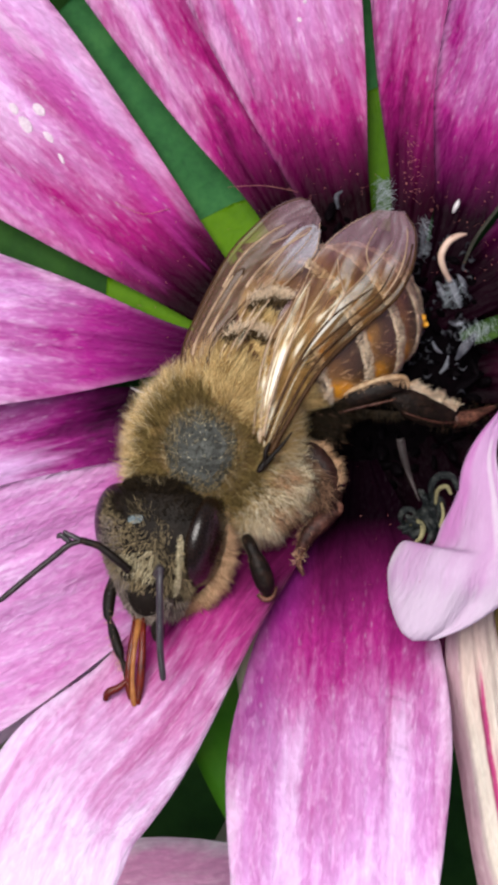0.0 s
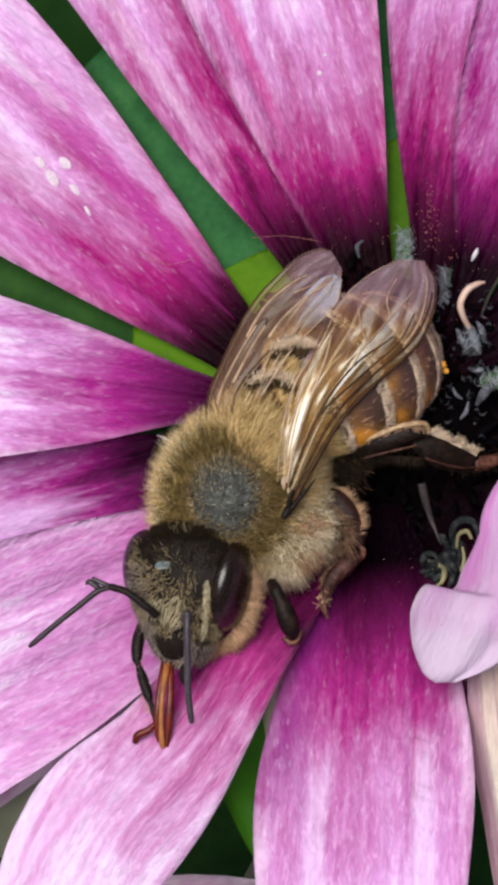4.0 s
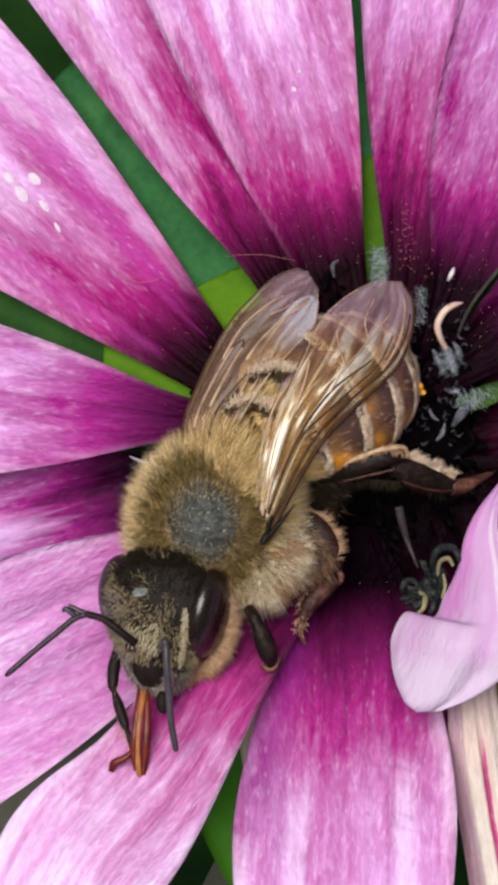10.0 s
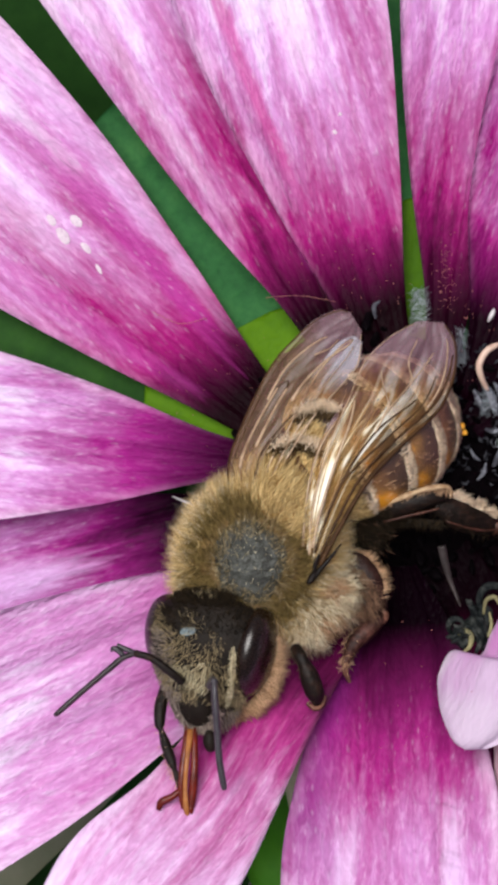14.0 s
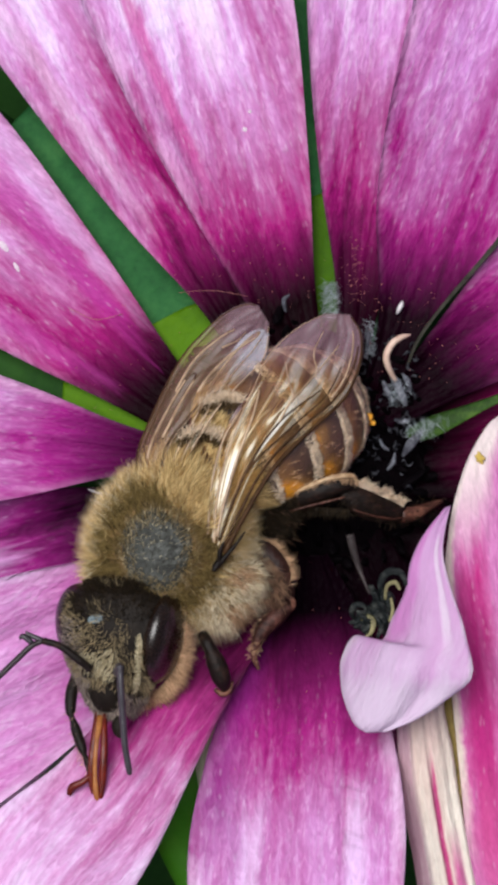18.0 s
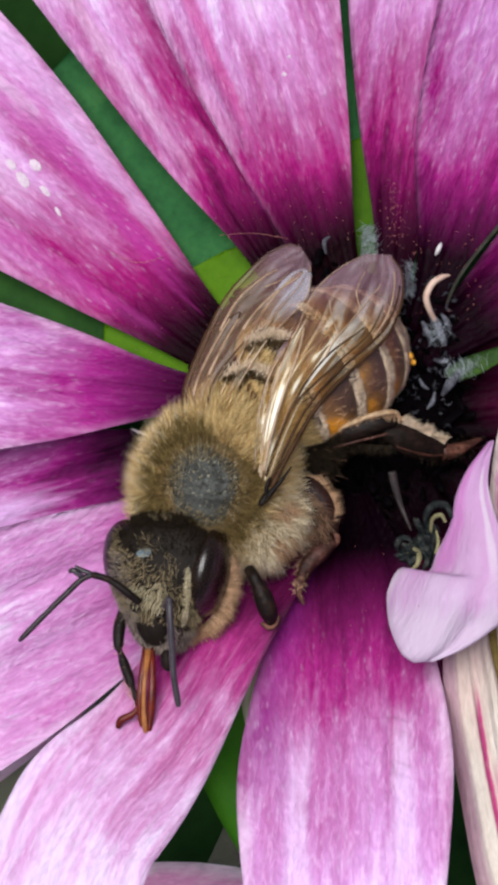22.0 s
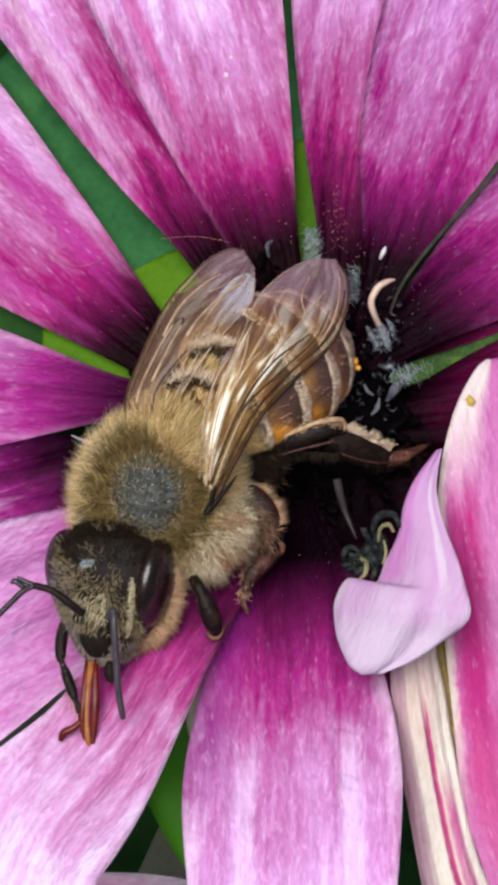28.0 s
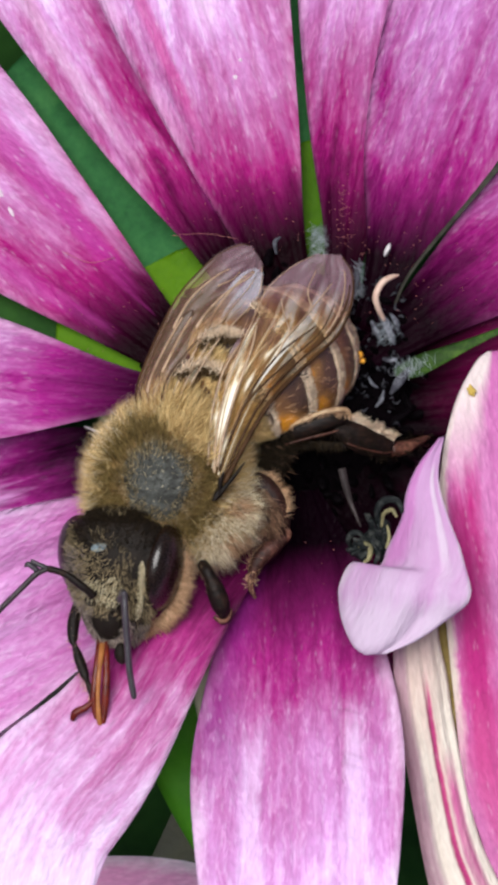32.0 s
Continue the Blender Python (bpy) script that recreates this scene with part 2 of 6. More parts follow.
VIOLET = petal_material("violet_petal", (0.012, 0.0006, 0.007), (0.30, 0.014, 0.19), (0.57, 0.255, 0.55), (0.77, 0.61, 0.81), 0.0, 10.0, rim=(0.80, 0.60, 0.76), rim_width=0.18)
# first stripe: shade down the left side, painted as dark violet
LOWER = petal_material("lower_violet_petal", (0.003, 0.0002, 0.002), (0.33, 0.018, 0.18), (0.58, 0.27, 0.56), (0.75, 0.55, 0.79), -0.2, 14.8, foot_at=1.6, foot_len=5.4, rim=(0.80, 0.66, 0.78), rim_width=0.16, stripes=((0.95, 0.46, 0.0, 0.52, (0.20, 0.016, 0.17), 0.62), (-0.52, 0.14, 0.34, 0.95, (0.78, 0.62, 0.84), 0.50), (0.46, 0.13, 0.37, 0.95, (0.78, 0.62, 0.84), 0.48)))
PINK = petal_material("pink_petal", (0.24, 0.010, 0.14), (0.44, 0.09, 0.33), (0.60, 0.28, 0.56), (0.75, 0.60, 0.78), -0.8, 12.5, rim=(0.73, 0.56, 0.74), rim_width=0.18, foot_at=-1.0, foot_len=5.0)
# foot colour darkened to hold the bee's shadow as well as the pigment
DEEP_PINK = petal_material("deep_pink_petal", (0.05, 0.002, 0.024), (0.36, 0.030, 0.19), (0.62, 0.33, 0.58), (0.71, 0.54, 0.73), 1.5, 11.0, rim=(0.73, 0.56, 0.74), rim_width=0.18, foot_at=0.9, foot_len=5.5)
# dark foot includes painted shade near the bee; lavender stripe is a painted highlight
SHADED = petal_material("shaded_purple_petal", (0.006, 0.0005, 0.004), (0.26, 0.012, 0.17), (0.50, 0.19, 0.48), (0.70, 0.55, 0.76), 2.4, 9.6, foot_at=2.6, foot_len=3.4, rim=(0.62, 0.36, 0.58), rim_width=0.1, streak=0.6, stripes=((-0.05, 0.30, 0.20, 0.95, (0.62, 0.40, 0.68), 0.75),))
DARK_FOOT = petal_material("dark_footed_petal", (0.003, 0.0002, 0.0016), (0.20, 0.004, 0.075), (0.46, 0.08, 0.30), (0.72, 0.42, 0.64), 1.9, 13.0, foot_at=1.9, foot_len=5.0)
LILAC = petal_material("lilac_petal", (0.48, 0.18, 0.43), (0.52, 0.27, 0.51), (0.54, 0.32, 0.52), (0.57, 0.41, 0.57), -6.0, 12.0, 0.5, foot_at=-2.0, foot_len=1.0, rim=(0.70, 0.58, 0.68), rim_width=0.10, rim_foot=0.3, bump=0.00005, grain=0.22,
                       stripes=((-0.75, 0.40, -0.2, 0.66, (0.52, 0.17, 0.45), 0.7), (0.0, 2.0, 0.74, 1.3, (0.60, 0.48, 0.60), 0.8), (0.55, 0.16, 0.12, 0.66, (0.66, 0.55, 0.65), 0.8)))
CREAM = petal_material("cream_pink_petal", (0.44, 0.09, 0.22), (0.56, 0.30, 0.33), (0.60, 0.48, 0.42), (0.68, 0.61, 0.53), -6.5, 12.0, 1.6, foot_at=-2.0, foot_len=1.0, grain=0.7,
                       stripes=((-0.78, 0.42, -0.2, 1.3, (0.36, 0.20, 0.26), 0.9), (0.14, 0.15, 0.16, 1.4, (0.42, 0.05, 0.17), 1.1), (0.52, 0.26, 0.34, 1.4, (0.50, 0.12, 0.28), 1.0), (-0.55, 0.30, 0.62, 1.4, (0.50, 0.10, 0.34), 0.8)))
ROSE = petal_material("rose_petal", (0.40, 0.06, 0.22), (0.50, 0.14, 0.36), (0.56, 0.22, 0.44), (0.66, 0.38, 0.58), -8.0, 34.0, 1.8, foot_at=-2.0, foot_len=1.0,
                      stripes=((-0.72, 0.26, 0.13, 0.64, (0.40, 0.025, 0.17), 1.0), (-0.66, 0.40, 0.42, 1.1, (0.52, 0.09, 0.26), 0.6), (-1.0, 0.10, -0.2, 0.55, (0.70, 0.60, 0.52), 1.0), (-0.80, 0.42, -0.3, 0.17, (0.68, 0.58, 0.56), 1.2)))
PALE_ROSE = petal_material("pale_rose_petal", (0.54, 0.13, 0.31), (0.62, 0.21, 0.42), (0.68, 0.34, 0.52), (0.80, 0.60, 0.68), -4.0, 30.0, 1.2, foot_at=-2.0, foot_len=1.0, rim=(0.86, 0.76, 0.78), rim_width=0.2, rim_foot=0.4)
MID_GREEN = plain_material("narrow_bract_green", [(0.030, 0.085, 0.002), (0.062, 0.145, 0.004)], 900, 0.5, 0.00012, thin=0.3, spec=0.05)
BRIGHT_GREEN = plain_material("bract_green", [(0.056, 0.145, 0.003), (0.108, 0.235, 0.006)], 800, 0.5, 0.00012, thin=0.3, spec=0.05)
DARK_GREEN = plain_material("leaf_green", [(0.012, 0.062, 0.020), (0.026, 0.115, 0.034), (0.048, 0.165, 0.048)], 900, 0.55, 0.00012, thin=0.25, spec=0.05)
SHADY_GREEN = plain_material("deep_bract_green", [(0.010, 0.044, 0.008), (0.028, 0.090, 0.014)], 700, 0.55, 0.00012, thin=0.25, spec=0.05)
HAIRY_GREEN = plain_material("hairy_bract_green", [(0.004, 0.008, 0.004), (0.022, 0.052, 0.008), (0.085, 0.15, 0.025)], 1300, 0.6, 0.0001, spec=0.1)
GREY_BRACT = plain_material("grey_brown_bract", [(0.012, 0.011, 0.008), (0.05, 0.046, 0.036)], 2500, 0.6, 0.0001, spec=0.1)
OLIVE = plain_material("old_leaf_green", [(0.010, 0.040, 0.008), (0.032, 0.105, 0.018)], 300, 0.6, 0.0001, thin=0.15, spec=0.1)
LIME = plain_material("gap_leaf_green", [(0.045, 0.22, 0.010), (0.10, 0.34, 0.022)], 500, 0.55, 0.00004, thin=0.25, spec=0.15)
GREY_GREEN = plain_material("pale_leaf_green", [(0.22, 0.26, 0.14), (0.42, 0.44, 0.30)], 250, 0.6, 0.0001, thin=0.15)
SOIL = plain_material("dark_soil", [(0.006, 0.006, 0.003), (0.022, 0.022, 0.010)], 60, 0.9, 0.003)
DISC = plain_material("black_disc", [(0.0008, 0.0005, 0.0008), (0.003, 0.0016, 0.0025)], 1500, 0.7, 0.00006, spec=0.02)
FLORET = plain_material("black_floret", [(0.0008, 0.0005, 0.0008), (0.004, 0.0026, 0.0036)], 3000, 0.55, 0.00012, spec=0.03)
LOBE = plain_material("grey_floret_lobe", [(0.012, 0.012, 0.018), (0.05, 0.05, 0.062), (0.22, 0.23, 0.26)], 2600, 0.55, 0.00006, spec=0.2)
STYLE = plain_material("pink_style", [(0.40, 0.25, 0.19), (0.58, 0.43, 0.34)], 2500, 0.5, 0.00003)
SILK = plain_material("white_silk", [(0.34, 0.30, 0.32), (0.62, 0.58, 0.58)], 3000, 0.5, 0.00003, spec=0.2)
SPECK = plain_material("pale_grain", [(0.22, 0.05, 0.06), (0.42, 0.16, 0.13)], 3000, 0.6)
TAN = plain_material("withered_tan", [(0.09, 0.06, 0.015), (0.20, 0.145, 0.045), (0.36, 0.28, 0.12)], 900, 0.6, 0.0001, spec=0.1)
WITHERED = plain_material("withered_green", [(0.002, 0.003, 0.003), (0.006, 0.008, 0.008), (0.06, 0.062, 0.055)], 3500, 0.5, 0.00015, spec=0.15)
YELLOWED = plain_material("withered_yellow", [(0.012, 0.012, 0.006), (0.36, 0.32, 0.16)], 3000, 0.5, 0.00015, spec=0.15)


# ---------------------------------------------------------------- mesh helpers
def part(name, bm, material, parent=None, label="", smooth=True):
    """Links a bmesh as one mesh object under a thing or part."""
    me = bpy.data.meshes.new(name)
    bm.to_mesh(me)
    bm.free()
    return mesh_part(name, me, material, parent, label, smooth)


def mesh_part(name, me, material, parent=None, label="", smooth=True):
    me.materials.append(material)
    if smooth:
        me.polygons.foreach_set("use_smooth", [True] * len(me.polygons))
    ob = new(name, me)
    if parent is not None:
        ob.parent = parent
        ob.matrix_parent_inverse = parent.matrix_world.inverted()
    if label:
        tagged(ob, label)
    return ob


def empty(name, place, label, category, group="", kind=""):
    ob = new(name)
    ob.empty_display_size = 0.002
    ob.location = place
    ob.matrix_world = Matrix.Translation(place)
    return tagged(ob, label, category, group, kind)


def spline(points, n):
    """Points of a Catmull-Rom curve through control rows of any width, n steps in all, evenly in the parameter."""
    pts = np.array(points, float)
    ext = np.vstack([2 * pts[0] - pts[1], pts, 2 * pts[-1] - pts[-2]])
    out = []
    for u in np.linspace(0, len(pts) - 1, n):
        i = min(int(u), len(pts) - 2)
        t = u - i
        a, b, c, d = ext[i:i + 4]
        out.append(0.5 * (2 * b + (c - a) * t + (2 * a - 5 * b + 4 * c - d) * t * t + (3 * b - a - 3 * c + d) * t ** 3))
    return np.array(out)


def sheet(name, spine, material, parent, label="", cup=0.12, ripple=0.045, keel=0.0, nu=46, nv=15, thick=0.16, seed=0, tip=0.35, groove=0.0, crinkle=None):
    """A petal, bract or leaf. Each row of the spine: x, y, z in millimetres, half width, roll in degrees (right edge up is positive, seen
    along the spine). The ends of the widths close in a round tip over the last share of the spine."""
    rnd = random.Random(seed)
    rows = spline(spine, nu)
    c = rows[:, :3]
    tang = np.gradient(c, axis=0)
    tang /= np.linalg.norm(tang, axis=1)[:, None]
    side = np.cross(tang, (0, 0, 1.0))
    side /= np.linalg.norm(side, axis=1)[:, None]
    # keep the side from flipping where the spine doubles back
    for i in range(1, nu):
        if side[i] @ side[i - 1] < 0:
            side[i] *= -1
    up = np.cross(side, tang)
    roll = np.radians(rows[:, 4])[:, None]
    side, up = side * np.cos(roll) + up * np.sin(roll), up * np.cos(roll) - side * np.sin(roll)
    length = np.concatenate([[0], np.cumsum(np.linalg.norm(np.diff(c, axis=0), axis=1))])
    u = length / length[-1]
    close = np.ones(nu)
    far = u > 1 - tip
    close[far] = np.sqrt(np.clip(1 - ((u[far] - 1 + tip) / tip) ** 2.4, 0.0, 1))
    hw = rows[:, 3] * close + 0.02
    v = np.linspace(-1, 1, nv)
    ph = [rnd.uniform(0, 6.28) for _ in range(6)]
    grid = c[:, None] + side[:, None] * (hw[:, None] * v)[..., None]
    lift = cup * hw[:, None] * v ** 2 - keel * hw[:, None] * np.exp(-(v / 0.12) ** 2)
    lift = lift + ripple * (np.sin(9.0 * v + ph[0] + 0.18 * length[:, None]) * 0.6 + np.sin(17 * v + ph[1] - 0.3 * length[:, None]) * 0.4)
    lift = lift + ripple * 1.6 * np.sin(length[:, None] * 0.9 + ph[2] + 2 * v) * np.abs(v) ** 2
    # two grooves along the petal, and a strip of fine cross wrinkles
    lift = lift - groove * hw[:, None] * (np.exp(-((v - 0.36) / 0.10) ** 2) + np.exp(-((v + 0.30) / 0.10) ** 2))
    if crinkle:
        v0, u0, u1 = crinkle
        lift = lift + 0.042 * (np.sin(length[:, None] * 17 + 1.0 * np.sin(length[:, None] * 3.7) + 26 * v) * (0.55 + 0.45 * np.sin(length[:, None] * 5.3 + 9 * v))) * np.exp(-((v - v0) / 0.13) ** 2)[None] * (np.clip((u - u0) * 10, 0, 1) * np.clip((u1 - u) * 10, 0, 1))[:, None]
    top = grid + up[:, None] * lift[..., None]
    under = top - up[:, None] * thick * (1 - 0.75 * v ** 4)[None, :, None]
    verts = np.concatenate([top.reshape(-1, 3), under.reshape(-1, 3)])
    n = nu * nv
    faces, uvs = [], []
    for i in range(nu - 1):
        for j in range(nv - 1):
            a = i * nv + j
            faces.append((a, a + nv, a + nv + 1, a + 1)[::-1])
            faces.append((n + a, n + a + nv, n + a + nv + 1, n + a + 1))
    for i in range(nu - 1):
        for j, flip in ((0, 1), (nv - 1, 0)):
            a = i * nv + j
            f = (a, a + nv, n + a + nv, n + a)
            faces.append(f[::-1] if flip else f)
    for j in range(nv - 1):
        for i, flip in ((0, 0), (nu - 1, 1)):
            a = i * nv + j
            f = (a, a + 1, n + a + 1, n + a)
            faces.append(f[::-1] if flip else f)
    me = bpy.data.meshes.new(name)
    me.from_pydata([tuple(p) for p in verts * MM + np.array([0, 0, BASE])], [], faces)
    lay = me.uv_layers.new(name="UVMap")
    flat = np.stack([np.repeat(length, nv), (hw[:, None] * v).ravel()], 1)
    flat = np.concatenate([flat, flat])
    idx = np.empty(len(me.loops), np.int32)
    me.loops.foreach_get("vertex_index", idx)
    lay.data.foreach_set("uv", flat[idx].ravel())
    lay = me.uv_layers.new(name="Share")
    flat = np.stack([np.repeat(u, nv), np.tile(v, nu)], 1)
    lay.data.foreach_set("uv", np.concatenate([flat, flat])[idx].ravel())
    return mesh_part(name, me, material, parent, label)


def patch(name, left, right, material, parent, label="", crown=0.1, ridges=0.0, nu=60, nv=25, thick=0.16, seed=0, hollow=0.0):
    """A sheet between two edges, each a row of x, y, z in millimetres; crown lifts its middle, ridges run along it, hollow dips it near the right edge."""
    a, b = spline(left, nu), spline(right, nu)
    rnd = random.Random(seed)
    ph = [rnd.uniform(0, 6.28) for _ in range(4)]
    v = np.linspace(-1, 1, nv)
    f = (v + 1) / 2
    top = a[:, None] * (1 - f)[None, :, None] + b[:, None] * f[None, :, None]
    wide = np.linalg.norm(b - a, axis=1)
    length = np.concatenate([[0], np.cumsum(np.linalg.norm(np.diff((a + b) / 2, axis=0), axis=1))])
    u = length / length[-1]
    lift = crown * wide[:, None] * (1 - v ** 2)[None] + ridges * (np.sin(11 * v + ph[0] + 1.5 * u[:, None]) + 0.6 * np.sin(23 * v + ph[1]))
    lift = lift - hollow * wide[:, None] * np.exp(-((v - 0.45) / 0.3) ** 2)[None]
    lift = lift + 0.04 * np.sin(length[:, None] * 1.3 + ph[2] + 3 * v)
    top = top + lift[..., None] * np.array((0, 0, 1.0))
    under = top - np.array((0, 0, 1.0)) * thick
    # round the edges over
    for g, k in ((top, -0.45), (under, 0.25)):
        g[:, 0, 2] += k * thick
        g[:, -1, 2] += k * thick
        g[0, :, 2] += k * thick
        g[-1, :, 2] += k * thick
    n = nu * nv
    faces = []
    for i in range(nu - 1):
        for j in range(nv - 1):
            q = i * nv + j
            faces.append((q, q + nv, q + nv + 1, q + 1))
            faces.append((n + q, n + q + 1, n + q + nv + 1, n + q + nv))
    ring = [i * nv for i in range(nu)] + [(nu - 1) * nv + j for j in range(1, nv)] + [i * nv + nv - 1 for i in range(nu - 2, -1, -1)] + [j for j in range(nv - 2, 0, -1)]
    for q, r in zip(ring, ring[1:] + ring[:1]):
        faces.append((q, n + q, n + r, r))
    me = bpy.data.meshes.new(name)
    verts = np.concatenate([top.reshape(-1, 3), under.reshape(-1, 3)])
    me.from_pydata((verts * MM + np.array([0, 0, BASE])).tolist(), [], faces)
    idx = np.empty(len(me.loops), np.int32)
    me.loops.foreach_get("vertex_index", idx)
    for layer, flat in (("UVMap", np.stack([np.repeat(length, nv), (wide[:, None] / 2 * v).ravel()], 1)), ("Share", np.stack([np.repeat(u, nv), np.tile(v, nu)], 1))):
        lay = me.uv_layers.new(name=layer)
        lay.data.foreach_set("uv", np.concatenate([flat, flat])[idx].ravel())
    bm = bmesh.new()
    bm.from_mesh(me)
    bmesh.ops.recalc_face_normals(bm, faces=bm.faces)
    bm.to_mesh(me)
    bm.free()
    return mesh_part(name, me, material, parent, label)


# ---------------------------------------------------------------- the ground
bm = bmesh.new()
bmesh.ops.create_grid(bm, x_segments=2, y_segments=2, size=900)
ground = part("ground", bm, SOIL)
tagged(ground, "dark garden soil under the plants", "ground", kind="structure")

# ---------------------------------------------------------------- the flower
flower = empty("flower", P(2.2, 0.7, -1.0), "magenta african daisy with dark centre and two withered curled petals", "flower")


# ---------------------------------------------------------------- curved solids
def tube_arrays(rows, seg=10, steps=24, flat=1.0, turn=0.0):
    """Vertices and faces of a round body along x, y, z, radius rows in millimetres; flat squeezes one cross axis."""
    r = spline(rows, steps)
    c, rad = r[:, :3], np.maximum(r[:, 3], 0.004)
    tang = np.gradient(c, axis=0)
    tang /= np.linalg.norm(tang, axis=1)[:, None]
    ref = np.array((0.0, 0.0, 1.0)) if abs(tang[0][2]) < 0.9 else np.array((1.0, 0.0, 0.0))
    a = np.cross(tang, ref)
    a /= np.linalg.norm(a, axis=1)[:, None]
    b = np.cross(a, tang)
    verts, faces = [], []
    ang = np.linspace(0, 2 * math.pi, seg, endpoint=False)
    t = radians(turn)
    for i in range(steps):
        for q in ang:
            x, y = math.cos(q), math.sin(q) * flat
            x, y = x * math.cos(t) - y * math.sin(t), x * math.sin(t) + y * math.cos(t)
            verts.append(c[i] + rad[i] * (x * a[i] + y * b[i]))
    for i in range(steps - 1):
        for j in range(seg):
            k = (j + 1) % seg
            faces.append((i * seg + j, i * seg + k, (i + 1) * seg + k, (i + 1) * seg + j))
    faces.append(tuple(range(seg))[::-1])
    faces.append(tuple((steps - 1) * seg + j for j in range(seg)))
    return verts, faces


def solid(name, verts, faces, material, parent, label="", smooth=True):
    me = bpy.data.meshes.new(name)
    me.from_pydata([tuple(p) for p in np.array(verts) * MM + np.array([0, 0, BASE])], [], faces)
    return mesh_part(name, me, material, parent, label, smooth)


def tube(name, rows, material, parent, label="", seg=10, steps=24, flat=1.0, turn=0.0):
    v, f = tube_arrays(rows, seg, steps, flat, turn)
    return solid(name, v, f, material, parent, label)


def tubes(name, many, material, parent, label="", seg=6, steps=8, kind=""):
    """Several fine tubes in one mesh."""
    V, F = [], []
    for rows in many:
        v, f = tube_arrays(rows, seg, steps)
        F += [tuple(i + len(V) for i in q) for q in f]
        V += v
    ob = solid(name, V, F, material, parent, label)
    return tagged(ob, kind=kind) if kind else ob


class Frame:
    """An ellipsoid: centre, three unit axes as rows, radii, in millimetres."""

    def __init__(self, c, x, y, radii):
        self.c = np.array(c, float)
        x = np.array(x, float) / np.linalg.norm(x)
        y = np.array(y, float)
        y = y - x * (x @ y)
        y /= np.linalg.norm(y)
        self.ax = np.array([x, y, np.cross(x, y)])
        self.r = np.array(radii, float)

    def at(self, local):
        return self.c + np.asarray(local, float) @ self.ax

    def normal(self, unit):
        n = (np.asarray(unit) / self.r) @ self.ax
        return n / np.linalg.norm(n, axis=-1, keepdims=True)


def ellipsoid(name, fr, material, parent, label="", shape=None, nu=40, nv=26):
    verts, faces = [], []
    for i in range(nv + 1):
        th = math.pi * i / nv
        for j in range(nu):
            ph = 2 * math.pi * j / nu
            u = np.array((math.sin(th) * math.cos(ph), math.cos(th), math.sin(th) * math.sin(ph)))
            q = u * fr.r
            if shape:
                q = shape(u, q)
            verts.append(fr.at(q))
    for i in range(nv):
        for j in range(nu):
            k = (j + 1) % nu
            faces.append((i * nu + j, i * nu + k, (i + 1) * nu + k, (i + 1) * nu + j))
    return solid(name, verts, faces, material, parent, label)


def sphere_points(n, seed):
    """Unit vectors spread evenly, a little shaken."""
    rs = np.random.RandomState(seed)
    i = np.arange(n) + 0.5
    th = np.arccos(1 - 2 * i / n)
    ph = math.pi * (1 + 5 ** 0.5) * i
    u = np.stack([np.sin(th) * np.cos(ph), np.cos(th), np.sin(th) * np.sin(ph)], 1) + rs.normal(0, 0.03, (n, 3))
    return u / np.linalg.norm(u, axis=1)[:, None]


def hairs(name, roots, dirs, lengths, radius, material, parent, bend=(0, 0, 0), wild=0.25, seed=0, label="", tuft=0.22):
    """Fine tapered hairs in one mesh: a bent three-sided spike at each root."""
    rs = np.random.RandomState(seed)
    roots, dirs = np.asarray(roots, float), np.asarray(dirs, float)
    n = len(roots)
    # neighbours lean together in small tufts
    ph = rs.uniform(0, 6.28, 6)
    lean = np.stack([np.sin(roots @ np.array(k) + p) + 0.7 * np.sin(roots @ np.array(j) + q) for k, p, j, q in (((9.0, 5.0, 3.0), ph[0], (-17.0, 13.0, 6.0), ph[1]), ((-6.0, 10.0, 4.0), ph[2], (15.0, 18.0, -7.0), ph[3]), ((7.0, -8.0, 9.0), ph[4], (20.0, -12.0, 9.0), ph[5]))], 1)
    d = dirs + rs.normal(0, wild * 0.7, (n, 3)) + tuft * lean
    d /= np.linalg.norm(d, axis=1)[:, None]
    L = (np.asarray(lengths) * rs.uniform(0.65, 1.2, n))[:, None]
    e = d + np.asarray(bend, float) + rs.normal(0, wild * 0.8, (n, 3))
    e /= np.linalg.norm(e, axis=1)[:, None]
    mid = roots + d * L * 0.5
    tipp = mid + e * L * 0.5
    a = np.cross(d, rs.normal(0, 1, (n, 3)))
    a /= np.linalg.norm(a, axis=1)[:, None]
    b = np.cross(d, a)
    V = np.empty((n, 7, 3))
    for k in range(3):
        q = 2 * math.pi * k / 3
        s = (a * math.cos(q) + b * math.sin(q)) * radius
        V[:, k] = roots - d * 0.05 + s
        V[:, 3 + k] = mid + s * 0.75
    V[:, 6] = tipp
    base = (np.arange(n) * 7)[:, None]
    quads = np.concatenate([base + np.array(q) for q in ((0, 1, 4, 3), (1, 2, 5, 4), (2, 0, 3, 5))])
    tris = np.concatenate([base + np.array(q) for q in ((3, 4, 6), (4, 5, 6), (5, 3, 6))])
    me = bpy.data.meshes.new(name)
    me.from_pydata((V.reshape(-1, 3) * MM + np.array([0, 0, BASE])).tolist(), [], quads.tolist() + tris.tolist())
    return tagged(mesh_part(name, me, material, parent, label), kind="stuff")


